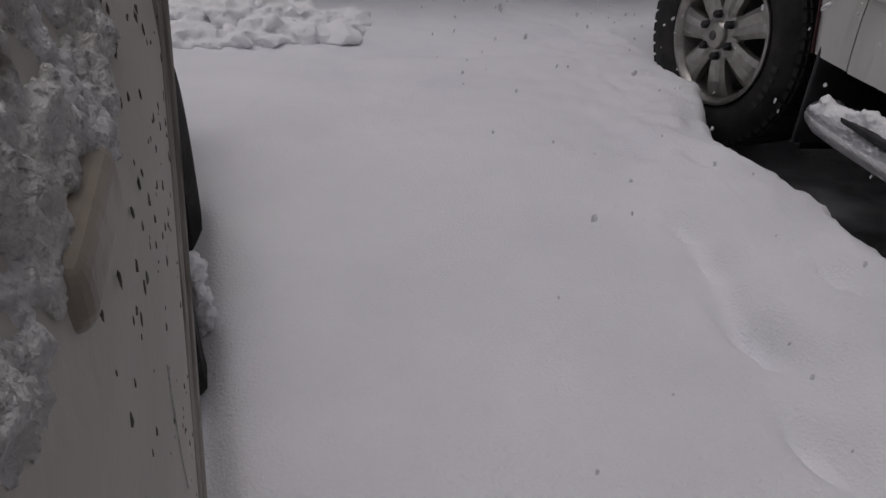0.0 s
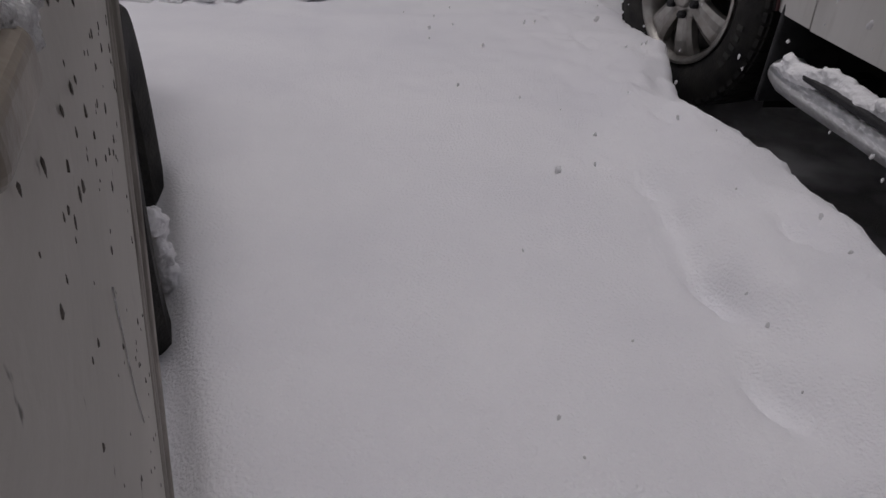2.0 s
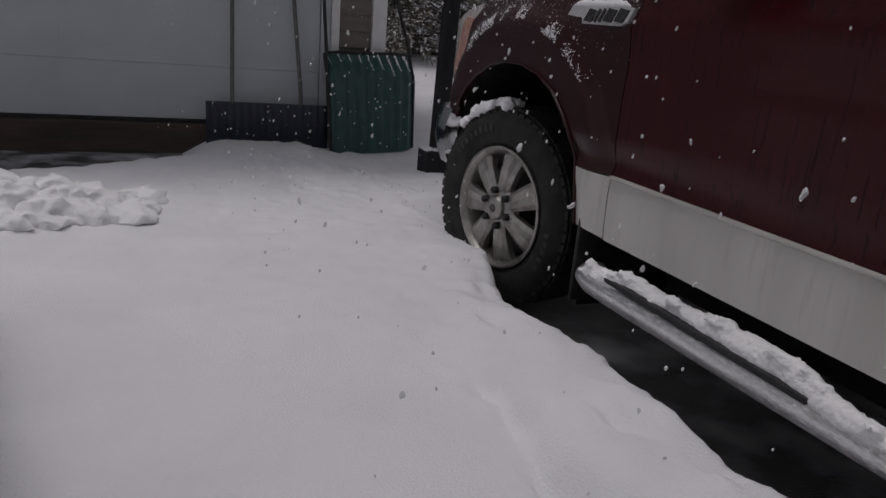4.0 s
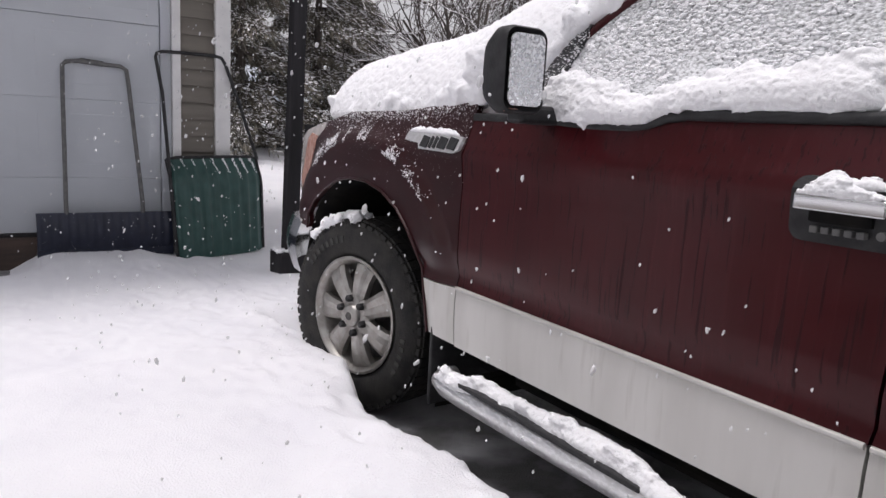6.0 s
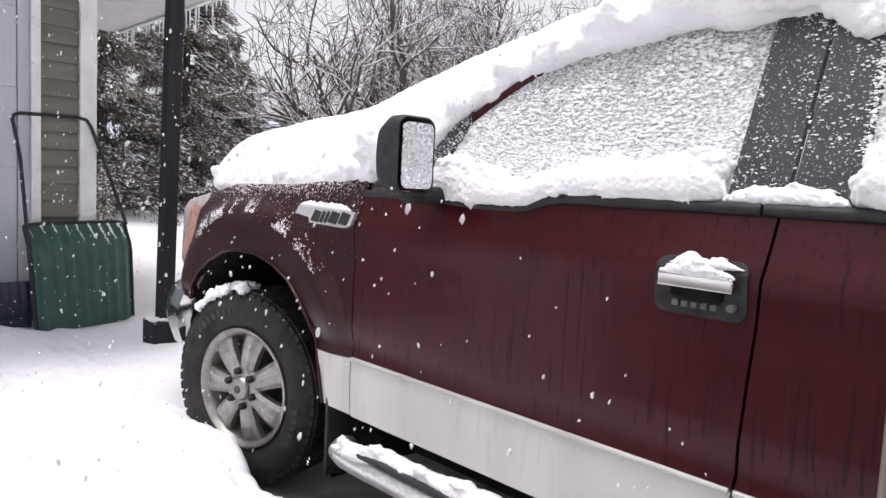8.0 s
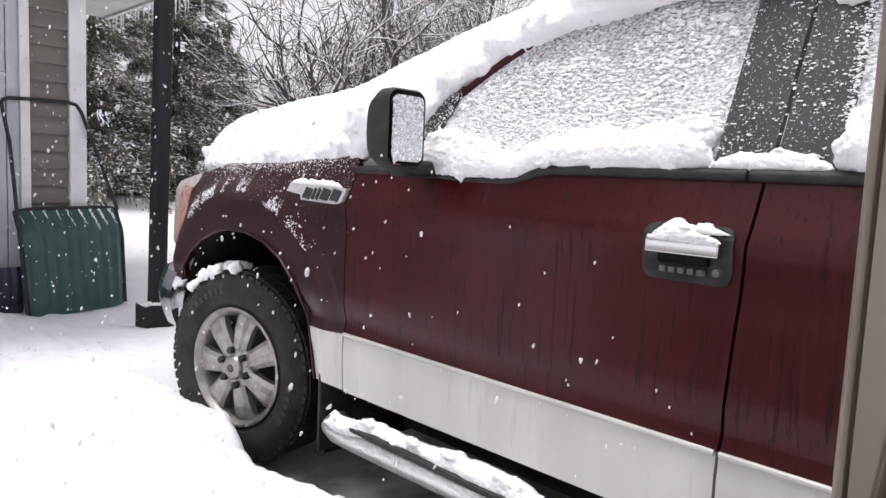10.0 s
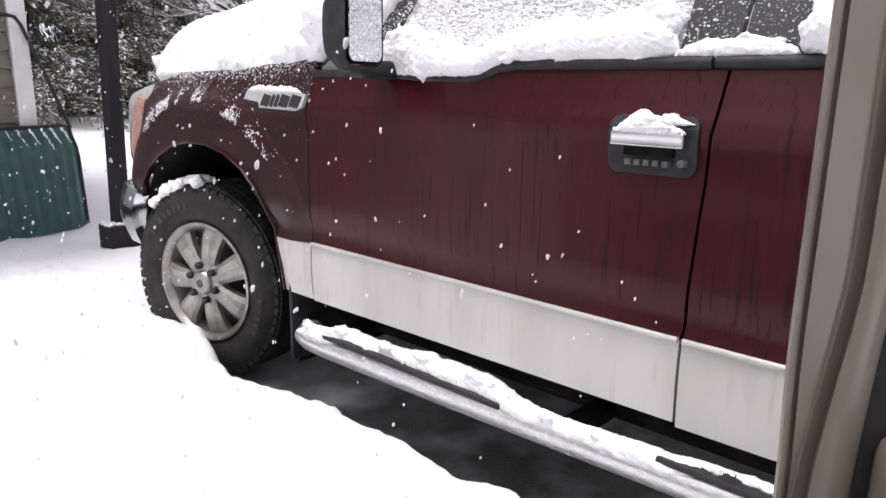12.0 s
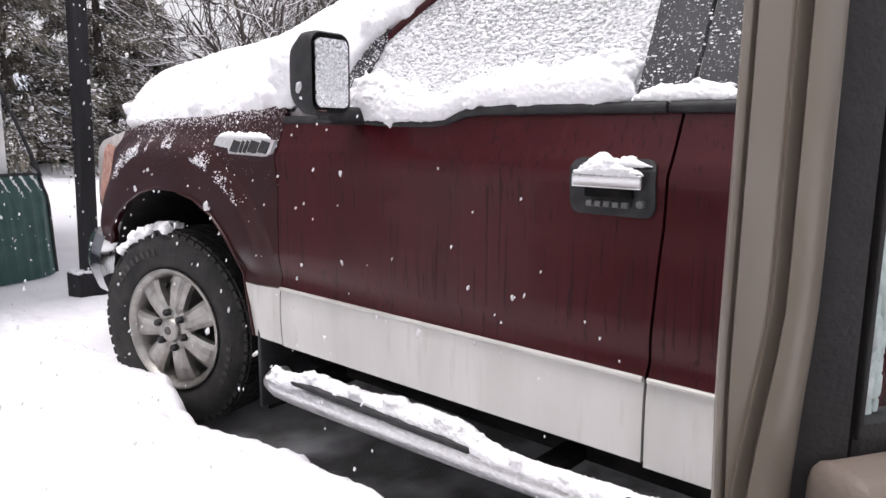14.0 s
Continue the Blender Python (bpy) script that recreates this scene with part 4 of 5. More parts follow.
for k in range(20):
    z = 0.24 + k * 0.12
    own = bmesh.new()
    a = [own.verts.new(p) for p in ((0.091, GY - 0.012, z), (0.332, GY - 0.012, z), (0.332, GY + 0.012, z + 0.122), (0.091, GY + 0.012, z + 0.122), (0.091, GY + 0.03, z), (0.332, GY + 0.03, z), (0.332, GY + 0.03, z + 0.122), (0.091, GY + 0.03, z + 0.122))]
    for f in ((0, 1, 2, 3), (4, 5, 6, 7), (0, 1, 5, 4), (2, 3, 7, 6), (0, 3, 7, 4), (1, 2, 6, 5)):
        own.faces.new([a[i] for i in f])
    part("clapboard", own, M_SIDING, gar)
part("wall_side", box(0.30, 0.43, GY + 0.12, GY + 6, 0.0, 2.7, 0), M_SIDING, gar)
part("wall_over_door", box(-4.4, 0.07, GY + 0.03, GY + 0.2, 2.4, 2.9, 0), M_SIDING, gar)
# unseen wall higher up, added to block sky light from the snow below
part("upper_shade_wall", box(-9.0, 0.42, GY + 0.03, GY + 0.2, 2.9, 6.2, 0), M_SIDING, gar)

# carport roof with ribbed soffit and icicles
roof = thing("carport_roof", "white ribbed carport soffit with icicles along its edge", "roof", kind="structure")
# the stretch over the garage door is unseen, added to shade the front
for k in range(30):
    y = 1.78 + k * 0.112
    part("soffit_board", box(-4.4, 1.25, y, y + 0.104, 2.56, 2.58, 0.004), M_SOFFIT, roof)
part("fascia", box(1.25, 1.29, 1.76, 5.1, 2.54, 2.74, 0.005), M_TRIM, roof)
part("roof_deck", box(-4.4, 1.27, 1.76, 5.1, 2.60, 2.72, 0.01), M_SOFFIT, roof)
random.seed(5)
for k in range(34):
    y = 1.8 + k * 0.095 + random.uniform(-.03, .03)
    L = random.uniform(0.05, 0.22)
    part("icicle", tube([(1.27, y, 2.54), (1.272, y, 2.54 - L * 0.5), (1.27, y, 2.54 - L)], [0.010, 0.006, 0.001], 6), M_ICE, roof)

post = thing("carport_post", "dark painted timber post on a snow-capped concrete foot", "post", kind="structure")
shaft = box(-0.044, 0.044, -0.044, 0.044, 0.0, 2.30, 0.006)
for v in shaft.verts:
    v.co += Vector((0.520 + 0.0193 * v.co.z, 2.005, 0.265))
part("shaft", shaft, M_POST, post)
part("foot", box(0.421, 0.621, 1.905, 2.105, 0.02, 0.268, 0.012), M_POST, post, "dark square post foot")
random.seed(6)
bm = bmesh.new()
for k in range(40):
    bm = lump(bm, (random.uniform(0.43, 0.612), random.uniform(1.914, 2.096), 0.274), random.uniform(0.014, 0.024), (1.2, 1.2, 0.6), rough=0.4)
part("snow_cap", bm, M_SNOWF, post, "cap of snow on the foot", smooth=True)

# green snow scoop
scoop = thing("snow_scoop", "green ribbed plastic snow scoop leaning on the garage", "snow scoop")
def scoop_pt(u, v):
    """u across 0..1, v up 0..1."""
    side = abs(u - 0.5) * 2
    x0, x1 = 0.006 - 0.034 * v, 0.668 - 0.040 * v
    x = x0 + (x1 - x0) * u
    rib = 0.010 * max(-0.4, math.sin(u * 9 * 2 * math.pi)) * sstep(0.0, 0.08, v) * sstep(1.0, 0.86, v)
    y = 2.80 + 0.10 * u * (1 - v) + 0.07 * v + 0.11 * sstep(0.70, 1.0, v) ** 1.4 - rib + 0.05 * side ** 8
    return Vector((x, y, 0.078 + 0.022 * u + 0.02 * side ** 6 * (1 - v) + (0.722 - 0.018 * side ** 10) * v))


bm = bmesh.new()
rows = [[bm.verts.new(scoop_pt(i / 90, j / 26)) for i in range(91)] for j in range(27)]
for a, b in zip(rows, rows[1:]):
    for i in range(90):
        bm.faces.new((a[i], a[i + 1], b[i + 1], b[i]))
r = bmesh.ops.extrude_face_region(bm, geom=bm.faces[:])
for e in r["geom"]:
    if isinstance(e, bmesh.types.BMVert):
        e.co.y += 0.012
part("pan", bm, M_GREEN, scoop, smooth=True)
part("pan_edge", tube([scoop_pt(0, v / 10) + Vector((0, -0.004, 0)) for v in range(11)], 0.013, 8), M_BLACK, scoop, smooth=True)
part("pan_edge", tube([scoop_pt(1, v / 10) + Vector((0, -0.004, 0)) for v in range(11)], 0.013, 8), M_BLACK, scoop, smooth=True)
part("top_edge", tube([scoop_pt(u / 10, 1) for u in range(11)], 0.012, 8), M_BLACK, scoop, smooth=True)
part("handle", tube([(-0.004, 2.84, 0.12), (-0.030, 2.95, 0.80), (-0.05, 3.02, 1.25), (-0.085, 3.06, 1.50), (-0.075, 3.065, 1.525), (-0.04, 3.065, 1.54), (0.12, 3.065, 1.545), (0.33, 3.065, 1.545), (0.375, 3.065, 1.535), (0.405, 3.06, 1.49), (0.50, 3.02, 1.2), (0.615, 2.95, 0.80)], 0.0125, 10), M_BLACK, scoop, "black steel push handle", smooth=True)
random.seed(8)
bm = bmesh.new()
for k in range(9):
    u = (k + 0.25) / 9
    u += random.uniform(-0.012, 0.012)
    wide = 1 + 0.9 * sstep(0.35, 0.8, u)
    for j in range(random.randint(8, 18) + int(10 * sstep(0.35, 0.8, u))):
        p = scoop_pt(u + 0.0024 * j, 0.985 - 0.008 * j)
        bm = lump(bm, p + Vector((random.uniform(-0.004, 0.004) * wide, -0.001, 0)), random.uniform(0.003, 0.006) * wide * (1.1 - 0.03 * j), (0.9, 0.5, 1.3), sub=1)
tagged(part("scoop_snow", bm, M_SNOWF, smooth=True), "streaks of snow on the scoop's ribs", "snow", kind="stuff")

# navy snow pusher
push = thing("snow_pusher", "navy plastic snow pusher with a worn grey loop handle", "snow shovel")
bm = bmesh.new()
rows = []
for j in range(11):
    v = j / 10
    row = []
    for i in range(61):
        u = i / 60
        rib = 0.004 * math.sin(u * 16 * 2 * math.pi)
        row.append(bm.verts.new((-0.865 + 0.865 * u, 2.99 - 0.07 * math.sin(math.pi * (0.15 + 0.7 * v)) - rib, 0.15 + 0.265 * v)))
    rows.append(row)
for a, b in zip(rows, rows[1:]):
    for i in range(60):
        bm.faces.new((a[i], a[i + 1], b[i + 1], b[i]))
r = bmesh.ops.extrude_face_region(bm, geom=bm.faces[:])
for e in r["geom"]:
    if isinstance(e, bmesh.types.BMVert):
        e.co.y += 0.012
part("blade", bm, M_BLUE, push, smooth=True)
part("wear_strip", box(-0.865, 0.0, 2.95, 2.975, 0.10, 0.16, 0.004), M_BLUE, push)
part("handle", tube([(-0.685, 2.96, 0.30), (-0.685, 2.97, 0.5), (-0.672, 3.06, 1.28), (-0.668, 3.075, 1.39), (-0.645, 3.08, 1.415), (-0.55, 3.08, 1.428), (-0.42, 3.08, 1.417), (-0.31, 3.08, 1.412), (-0.275, 3.075, 1.39), (-0.265, 3.06, 1.29), (-0.205, 2.97, 0.5), (-0.20, 2.96, 0.30)], 0.0145, 10), M_GREYTUBE, push, "worn grey tube handle", smooth=True)
part("grip", tube([(-0.56, 3.08, 1.429), (-0.42, 3.08, 1.418)], 0.019, 10), M_GREYTUBE, push)


# ---- trees and distance ----
def conifer(cx, cy, h, spread, seed, z0):
    random.seed(seed)
    t = thing("conifer_tree", "dense dark conifer with drooping snow-dusted boughs", "tree", group="conifers behind the garage", at=(cx, cy, z0))
    part("trunk", tube([(0, 0, -0.5), (0.03, 0, h * 0.5), (0, 0, h)], [0.09, 0.06, 0.02], 8), M_BARK, t)
    limbs, leaf, snowb = bmesh.new(), [], []
    lf = []
    for k in range(int(h * 34)):
        z = h * (0.02 + 0.96 * random.random())
        L = spread * (1 - z / h) ** 0.7 * random.uniform(0.6, 1.05) + 0.15
        a = random.uniform(0, 2 * math.pi)
        d = Vector((math.cos(a), math.sin(a), 0))
        pts = [Vector((0, 0, z)) + d * L * s + Vector((0, 0, -0.42 * L * s * s + 0.08 * L * s)) for s in (0, .35, .7, 1.0)]
        tube(pts, [0.018, 0.013, 0.009, 0.003], 4, limbs, cap=False)
        m = int(100 + 230 * L)
        for i in range(m):
            s = random.uniform(0.15, 1.05)
            p = pts[0] + d * L * s + Vector((0, 0, -0.42 * L * s * s + 0.08 * L * s))
            side = Vector((-d.y, d.x, 0)) * random.uniform(-1, 1) * 0.20 * L * (1.1 - s * 0.5)
            p = p + side + Vector((0, 0, -random.random() * 0.16))
            q = (d * random.uniform(0.2, 1) + side * 2 + Vector((0, 0, -random.uniform(0.05, 0.9)))).normalized()
            ln, wd = random.uniform(0.05, 0.14), random.uniform(0.0045, 0.011)
            w = q.cross(Vector((random.uniform(-1, 1), random.uniform(-1, 1), random.uniform(-1, 1)))).normalized() * wd
            (snowb if random.random() < 0.40 and s > 0.25 else lf).append((p, q * ln, w))
    for name, items, m, lb in (("crown", lf, M_NEEDLE, ""), ("snow_dusting", snowb, M_SNOWF, "snow dusting on the boughs")):
        verts, faces = [], []
        for p, q, w in items:
            if name == "snow_dusting":
                p, q, w = p + Vector((0, 0, 0.03)), Vector((q.x, q.y, q.z * 0.35)) * 0.6, Vector((w.x, w.y, w.z * 0.5)) * 2.0
            b = len(verts)
            verts += [p - w, p + w, p + q * 0.6 + w * 1.1, p + q, p + q * 0.6 - w * 1.1]
            faces.append((b, b + 1, b + 2, b + 3, b + 4))
        me = bpy.data.meshes.new(name)
        me.from_pydata(verts, [], faces)
        me.materials.append(m)
        ob = new(name, me)
        ob.parent = t
        if lb:
            tagged(ob, lb)
    part("limb", limbs, M_BARK, t, "drooping conifer limbs")
    return t


for i, (cx, cy, h, sp) in enumerate(((2.1, 8.2, 5.2, 1.5), (3.6, 8.9, 4.6, 1.55), (1.0, 9.5, 6.0, 1.7), (4.9, 10.0, 3.2, 1.2))):
    conifer(cx, cy, h, sp, 40 + i, 0.6)


def bare_tree(cx, cy, z0, seed, lean, h, dens):
    random.seed(seed)
    t = thing("bare_tree", "leafless branching tree lined with snow", "tree", group="bare trees behind the truck", at=(cx, cy, z0))
    wood, snowl, twigs = bmesh.new(), bmesh.new(), bmesh.new()

    def grow(p, d, L, r, lvl):
        pts, rad, n = [p], [r], 5
        for i in range(n):
            d = (d + Vector((random.gauss(0, .19), random.gauss(0, .19), random.gauss(0.03, .17)))).normalized()
            p = p + d * (L / n)
            pts.append(p)
            rad.append(max(0.0062, r * (1 - 0.55 * (i + 1) / n)))
        tube(pts, rad, 6 if lvl < 2 else 4, wood if lvl < 2 else twigs, cap=False)
        if abs(d.z) < 0.93 and lvl < 4:
            tube([q + Vector((0, 0, rr * 0.75)) for q, rr in zip(pts, rad)], [rr * 0.70 + 0.003 for rr in rad], 5, snowl, cap=False)
        if lvl >= 4:
            return
        for k in range(dens[lvl]):
            j = random.randint(1, n)
            ax = d.orthogonal().normalized()
            ax.rotate(Matrix.Rotation(random.uniform(0, 6.28), 3, d))
            nd = d.copy()
            nd.rotate(Matrix.Rotation(random.uniform(0.35, 0.95), 3, ax))
            nd.z = nd.z * 0.85 + 0.12
            grow(pts[j], nd.normalized(), L * random.uniform(0.5, 0.8), max(0.004, rad[j] * random.uniform(0.5, 0.72)), lvl + 1)

    for k in range(3):
        grow(Vector((random.uniform(-.3, .3), random.uniform(-.3, .3), 0)), (Vector(lean) + Vector((random.gauss(0, .25), random.gauss(0, .2), 0.1))).normalized(), h * random.uniform(0.8, 1.1), random.uniform(0.09, 0.14), 0)
    part("trunk", wood, M_BARK, t, smooth=True)
    part("crown", twigs, M_BARK, t, "fine bare twigs")
    part("branch_snow", snowl, M_SNOWF, t, "snow lying along the branches", smooth=True)
    return t


for i, (cx, cy, lean, h) in enumerate(((8.0, 9.0, (-0.9, 0.0, 0.75), 3.4), (8.6, 10.5, (-0.2, 0, 1), 3.2), (11.0, 10.0, (0.1, 0, 1), 3.4), (13.5, 11.0, (-0.3, 0, 1), 3.6), (10.0, 8.0, (-0.5, 0, 1.0), 3.0), (16.0, 10.0, (-0.2, 0, 1), 3.6))):
    bare_tree(cx, cy, 0.6, 60 + i, lean, h, (6, 5, 4, 2))

# distant wooded hill across the valley, its haze put into the colour
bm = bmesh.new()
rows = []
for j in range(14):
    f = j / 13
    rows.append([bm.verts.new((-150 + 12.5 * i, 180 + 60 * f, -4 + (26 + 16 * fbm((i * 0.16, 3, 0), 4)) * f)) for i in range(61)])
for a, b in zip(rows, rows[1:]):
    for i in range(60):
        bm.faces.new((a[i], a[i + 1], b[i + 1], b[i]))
tagged(part("backdrop_hill", bm, M_HILL, smooth=True), "wooded hill beyond the yard, haze painted into its blue", "hill", kind="structure")


# ---- the camera's own car ----
car = thing("parked_car", "pewter car with salt-stained flank and open door", "car")
TURN_CAR = Matrix.Translation((-1.225, -1.95, 0)) @ Matrix.Rotation(radians(12), 4, "Z")


def in_car(bm):
    bmesh.ops.transform(bm, matrix=TURN_CAR, verts=bm.verts)
    return bm


# flank: runs along y, its outer face at x = 0, rounded into the rear edge
def flank_x(y, z):
    return 0.08 * (z - 0.60) - 0.006 - 0.9 * max(0, y - 0.06) ** 2 - 0.05 * sstep(0.87, 1.02, z) - 0.02 * sstep(0.3, 0.1, z)


bm = bmesh.new()
rows = []
for j in range(34):
    z = 0.10 + 0.90 * j / 33
    rows.append([bm.verts.new((flank_x(-0.265 + 0.315 * i / 24, z), -0.265 + 0.315 * i / 24, z)) for i in range(25)])
for a, b in zip(rows, rows[1:]):
    for i in range(24):
        bm.faces.new((a[i], a[i + 1], b[i + 1], b[i]))
r = bmesh.ops.extrude_face_region(bm, geom=bm.faces[:])
for e in r["geom"]:
    if isinstance(e, bmesh.types.BMVert):
        e.co.x -= 0.05
flank = part("flank", in_car(bm), M_PEWDIRT, car, "salt-stained pewter body side with mud spots", smooth=False)
for k, (y, r0) in enumerate(((0.046, 0.0045), (0.058, 0.004), (0.070, 0.0045), (0.036, 0.0028), (0.028, 0.0022))):
    part("edge_moulding", in_car(tube([(flank_x(y, z) - (0.006 * k if k < 3 else 0.0008), y, z) for z in (0.08, 0.3, 0.5, 0.7, 0.8, 0.88, 0.94, 1.0)], r0, 8)), M_GRIME, flank, "grime-streaked edge moulding", smooth=True)
random.seed(31)
for k in range(480):
    y, z = random.uniform(-0.20, 0.04), 0.35 + 0.60 * random.random()
    if random.random() > 0.25 + 0.75 * sstep(0.6, 0.9, z):
        continue
    s = random.uniform(0.0005, 0.0016)
    own = lump(bmesh.new(), (flank_x(y, z), y, z), s, (0.35, 0.8, random.uniform(1.0, 2.2)), sub=1, rough=0.5)
    part("mud_spot", in_car(own), M_MUD, flank)
part("marker_lens", in_car(box(0.004, 0.0182, -0.209, -0.162, 0.8825, 0.8965, 0.0055, 6)), M_OLDLENS, flank, "cracked tan marker lens")
part("scratch", in_car(tube([(flank_x(-0.10, 0.79) + 0.0004, -0.10, 0.79), (flank_x(-0.075, 0.72) + 0.0004, -0.075, 0.72), (flank_x(-0.055, 0.68) + 0.0004, -0.055, 0.68)], 0.0004, 4)), M_DIRTSNOW, flank)
# body behind the edge, wheel arch and rear tyre
part("rear_body", in_car(box(-1.70, -0.10, 0.06, 1.55, 0.25, 0.80, 0.08, 5)), M_PEWDIRT, car, "pewter rear quarter", smooth=False)
ty = part("rear_tyre", lathe([(0.0, 0.20), (-0.05, 0.205), (-0.07, 0.24), (-0.07, 0.29), (-0.04, 0.315), (0.10, 0.318), (0.13, 0.30), (0.14, 0.2)], 56), M_TYRE, car, "black rear tyre caked with snow", smooth=True)
ty.matrix_local = TURN_CAR @ pose(-0.110, 0.82, 0.335, 0, 180, 0)
random.seed(33)
bm = bmesh.new()
for k in range(560):
    y = random.uniform(-0.25, -0.098)
    z = 0.894 + 0.13 * max(0.0, y + 0.15) + 0.003 * math.sin(90 * y) + 0.07 * random.random() ** 1.5
    bm = lump(bm, (flank_x(y, z) + random.uniform(-0.006, 0.001), y, z), random.uniform(0.0018, 0.0065), (0.40, 1.3, 1.0), sub=2, rough=0.6)
tagged(fluffy(part("car_snow", in_car(bm), M_DIRTSNOW, smooth=True), 0.0011, 0.0045, FLUFF_GRAIN, 1), "dirty snow clinging to the parked car's side", "snow", kind="stuff")
bm = bmesh.new()
for k in range(46):
    a = random.random()
    bm = lump(bm, (-0.040 + random.uniform(-0.006, 0.008), 0.66 + 0.05 * a + random.uniform(-0.012, 0.012), 0.38 - 0.16 * a + random.uniform(-0.012, 0.012)), random.uniform(0.007, 0.016), sub=2, rough=0.6)
tagged(fluffy(part("tyre_snow", in_car(bm), M_SNOWF, smooth=True), 0.003, 0.006, FLUFF_FINE, 1), "white snow clump clinging to the parked car's tyre", "snow", kind="stuff")

part("floor_sill", in_car(box(-1.66, -0.30, -1.35, 0.06, 0.22, 0.46, 0.04, 3)), M_PEWTER, car)
part("hood", in_car(box(-1.70, -0.10, -2.75, -1.35, 0.25, 0.86, 0.12, 5)), M_PEWTER, car, "pewter front body")
for x in (-0.24, -1.56):
    w = part("wheel", lathe([(0.0, 0.001), (-0.04, 0.18), (-0.05, 0.205), (-0.07, 0.24), (-0.07, 0.29), (-0.04, 0.315), (0.10, 0.318), (0.13, 0.30), (0.14, 0.001)], 40), M_TYRE, car, smooth=True)
    w.matrix_local = TURN_CAR @ pose(x, -2.0, 0.33, 0, 180 if x > -1 else 0, 0)
# cabin: roof on slender pillars
part("cabin_roof", in_car(box(-1.48, -0.24, -1.52, -0.12, 1.37, 1.43, 0.028, 4)), M_PEWTER, car, "pewter cabin roof")
for x0, x1, y0, y1 in ((-0.22, -0.32, -0.02, -0.22), (-1.58, -1.44, -0.02, -0.22), (-0.20, -0.30, -1.72, -1.42), (-1.58, -1.44, -1.72, -1.42)):
    part("pillar", in_car(tube([(x0, y0, 0.78), ((x0 + x1) / 2, (y0 + y1) / 2 + 0.01, 1.12), (x1, y1, 1.385)], [0.036, 0.030, 0.028], 10)), M_PEWTER, car, smooth=True)
part("windscreen", in_car(loft([[(-1.42, -1.66, 0.84), (-0.36, -1.66, 0.84), (-0.36, -1.652, 0.84), (-1.42, -1.652, 0.84)], [(-1.38, -1.46, 1.37), (-0.36, -1.46, 1.37), (-0.36, -1.452, 1.37), (-1.38, -1.452, 1.37)]])), M_CLEAR, car, "clear windscreen").visible_shadow = False
# snow lying on the car's deck, roof and hood
bm = box(-1.66, -0.15, 0.09, 1.50, 0.79, 0.885, 0.04, 4)
bm = box(-1.66, -0.15, -2.70, -1.70, 0.85, 0.945, 0.04, 4, bm)
bm = box(-1.46, -0.27, -1.50, -0.15, 1.42, 1.51, 0.04, 4, bm)
tagged(fluffy(part("car_top_snow", in_car(bm), M_SNOWF, smooth=True), 0.02, 0.03, FLUFF, 3), "soft snow on the parked car's deck, roof and hood", "snow", kind="stuff")
# open door: its edge stands beside the camera
DOOR = Matrix.Translation((-0.8275, -2.2815, 0)) @ Matrix.Rotation(radians(-32), 4, "Z") @ Matrix.Diagonal((0.59, 0.65, 1, 1))
door = part("open_door", box(-0.004, 0.0, 0, 0.001, 0.3, 0.301, 0), M_PEWTER, car, "open pewter car door")


def in_door(bm):
    bmesh.ops.transform(bm, matrix=DOOR, verts=bm.verts)
    return bm


def strip(profile, z0, z1, lean=0.0, n=14):
    """A section in x, y drawn upwards."""
    bm = bmesh.new()
    rows = []
    for j in range(n + 1):
        z = z0 + (z1 - z0) * j / n
        rows.append([bm.verts.new((x + lean * (z - 1.0), y, z)) for x, y in profile])
    for a, b in zip(rows, rows[1:]):
        for i in range(len(profile) - 1):
            bm.faces.new((a[i], a[i + 1], b[i + 1], b[i]))
    return bm


prof = [(-0.050, 0.05), (-0.064, 0.010), (-0.063, 0.003), (-0.060, 0.0), (-0.0535, 0.0), (-0.052, 0.004), (-0.048, 0.004), (-0.0465, -0.001), (-0.030, -0.002), (-0.008, -0.003), (-0.005, -0.006), (-0.003, 0.002), (0.009, 0.002), (0.0115, -0.006), (0.020, -0.009), (0.034, -0.010), (0.045, -0.008), (0.050, 0.004)]
bm = strip([(x + 1.08 * y, y) for x, y in prof], 0.25, 1.75, 0.0, 60)
for v in bm.verts:
    # the pressings sweep outwards towards the sill
    x, low = v.co.x - 1.08 * v.co.y, sstep(1.04, 0.89, v.co.z)
    v.co.x -= low * (0.038 * sstep(-0.047, -0.004, x) - 0.016 * sstep(0.0, 0.05, x)) - 0.006 * sstep(1.0, 0.90, v.co.z)
part("door_edge", in_door(bm), M_PEWTER, door, "pressed pewter door edge with seams", smooth=True)
part("weatherstrip", in_door(strip([(0.005, 0.014), (0.046, 0.008), (0.056, -0.004), (0.090, -0.010), (0.104, 0.008)], 0.25, 1.75)), M_CHARCOAL, door, "charcoal door seal", smooth=True)
part("inner_trim", in_door(box(0.100, 0.9, -0.006, 0.03, 0.30, 0.955, 0.01)), M_CHARCOAL, door)
arm = box(0.038, 0.9, -0.075, -0.004, 0.60, 0.942, 0.024, 5)
for v in arm.verts:
    v.co.z -= 0.16 * max(0.0, v.co.x - 0.05) * (v.co.z > 0.8) * (v.co.x < 0.2)
part("arm_panel", in_door(arm), M_TAN, door, "tan padded door panel", smooth=True)
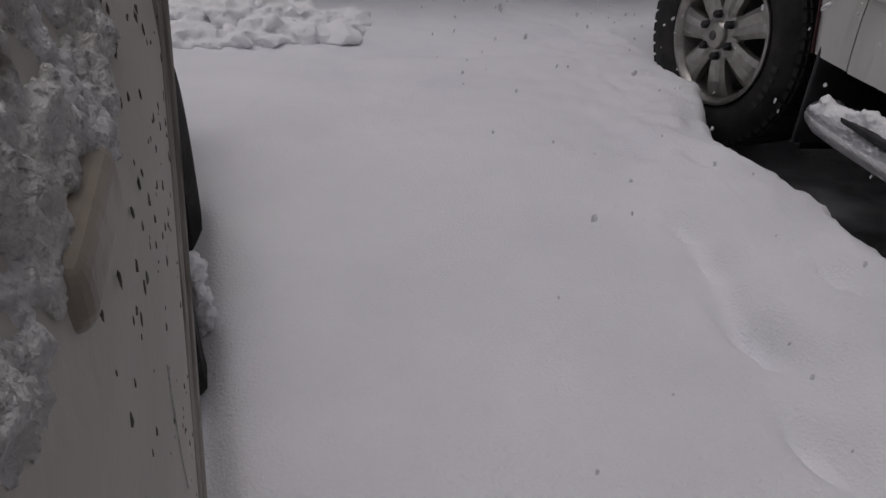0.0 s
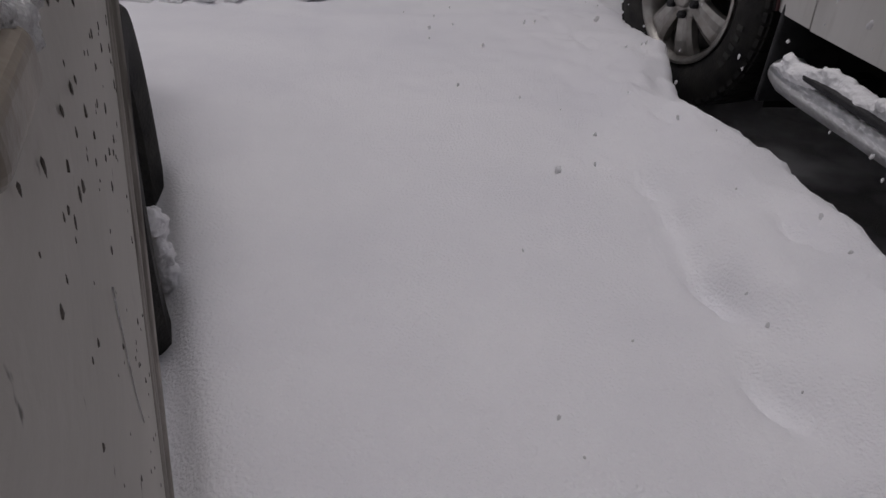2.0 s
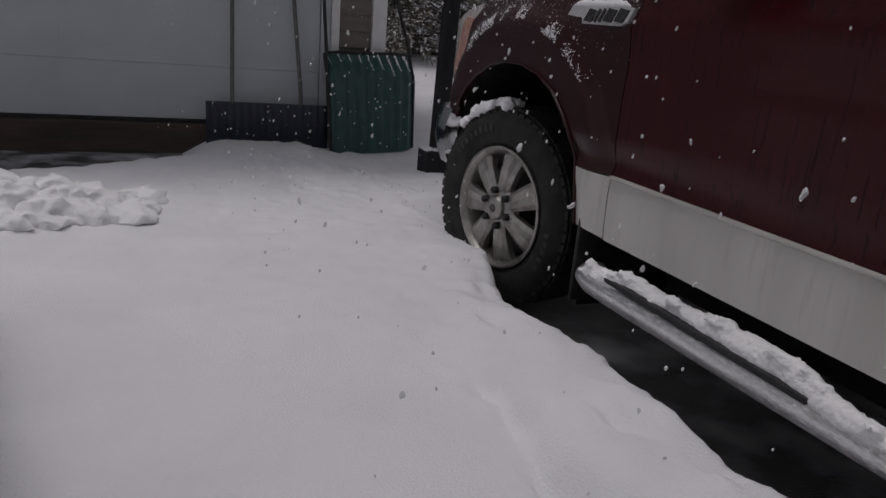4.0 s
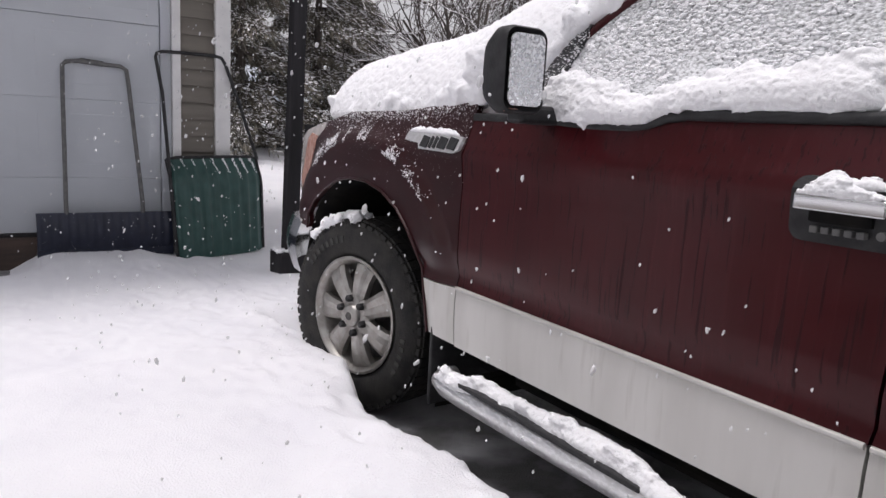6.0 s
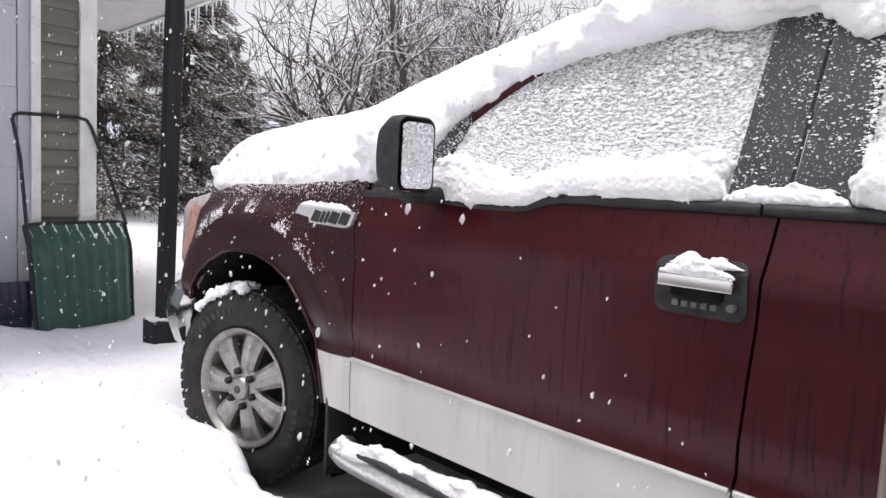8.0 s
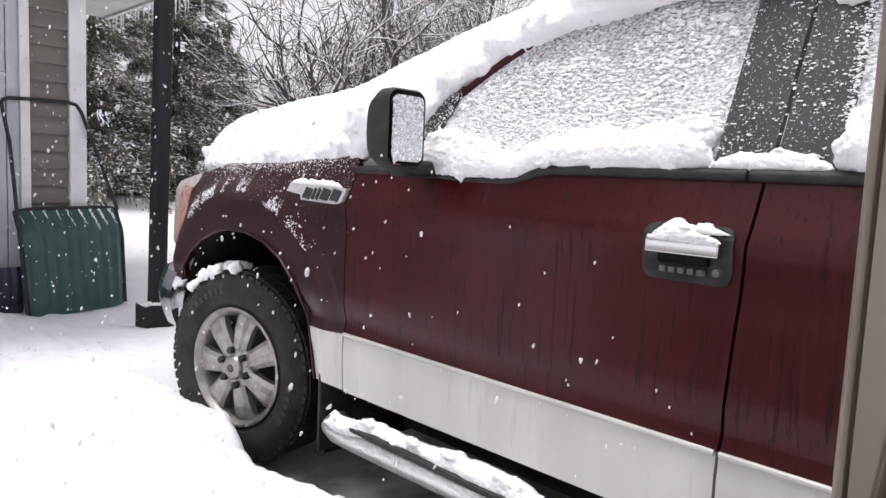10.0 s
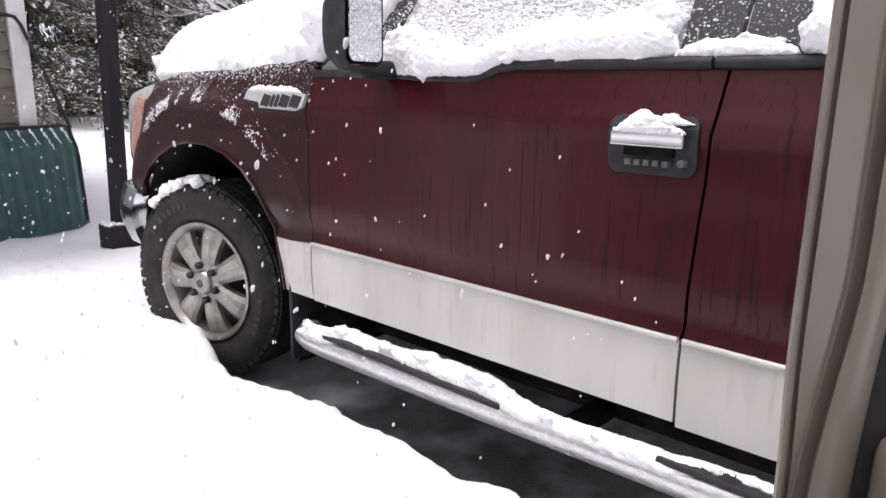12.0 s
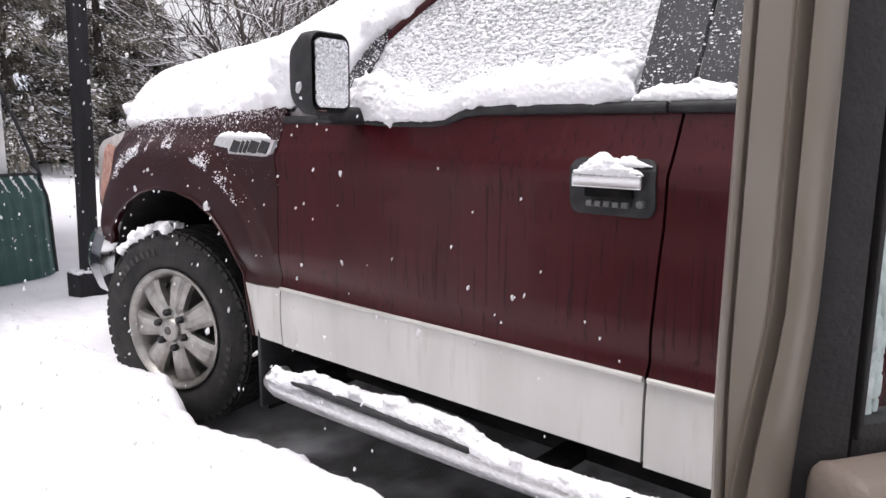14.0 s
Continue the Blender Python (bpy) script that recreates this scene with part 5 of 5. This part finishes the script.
part("window_frame", in_door(box(0.102, 0.108, -0.010, 0.02, 0.945, 1.75, 0.002)), M_CHARCOAL, door)
win = part("window_glass", in_door(box(0.107, 0.9, 0.004, 0.008, 0.95, 1.75, 0)), M_CLEAR, door, "car window rimmed with snow")
win.visible_shadow = False
random.seed(35)
bm = bmesh.new()
for k in range(170):
    z = random.uniform(0.945, 1.22)
    bm = lump(bm, (0.128 + random.random() ** 2 * 0.02 + 0.06 * max(0.0, 0.985 - z), 0.014, z), random.uniform(0.004, 0.012), (1, 0.6, 1.3), sub=1, rough=0.5)
tagged(part("window_rim_snow", in_door(bm), M_SNOWF, smooth=True), "snow along the car window's edge", "snow", kind="stuff")

# ---- falling snow ----
ball = bmesh.new()
bmesh.ops.create_icosphere(ball, subdivisions=2, radius=1)
ball.verts.index_update()
flake_verts, flake_faces = [v.co.copy() for v in ball.verts], [[v.index for v in f.verts] for f in ball.faces]
ball.free()
random.seed(77)
verts, faces = [], []
for k in range(900):
    c = Vector((random.uniform(-0.95, 0.0), random.uniform(-1.9, 0.9), random.uniform(0.35, 1.75)))
    if random.random() < 0.25:
        c = Vector((random.uniform(-1.2, 0.2), random.uniform(0.6, 2.4), random.uniform(0.3, 1.9)))
    r = random.uniform(0.0012, 0.0027) + 0.0018 * random.random() ** 5
    tilt = Vector((random.gauss(0.15, .2), random.gauss(-0.15, .2), 1)).normalized()
    turn = tilt.to_track_quat("Z", "Y")
    tall, b = random.uniform(1.1, 2.1), len(verts)
    off = Vector((random.uniform(-40, 40), random.uniform(-40, 40), 0))
    for p in flake_verts:
        k = r * (1 + 0.55 * fbm(p * 1.3 + off, 2))
        verts.append(c + turn @ Vector((p.x * k, p.y * k * 0.8, p.z * k * tall)))
    faces += [tuple(b + i for i in f) for f in flake_faces]
me = bpy.data.meshes.new("falling_snow")
me.from_pydata(verts, [], faces)
me.polygons.foreach_set("use_smooth", [True] * len(me.polygons))
me.materials.append(M_FLAKE)
tagged(new("falling_snow", me), "loose snowflakes drifting through the air", "snowflakes", kind="stuff")
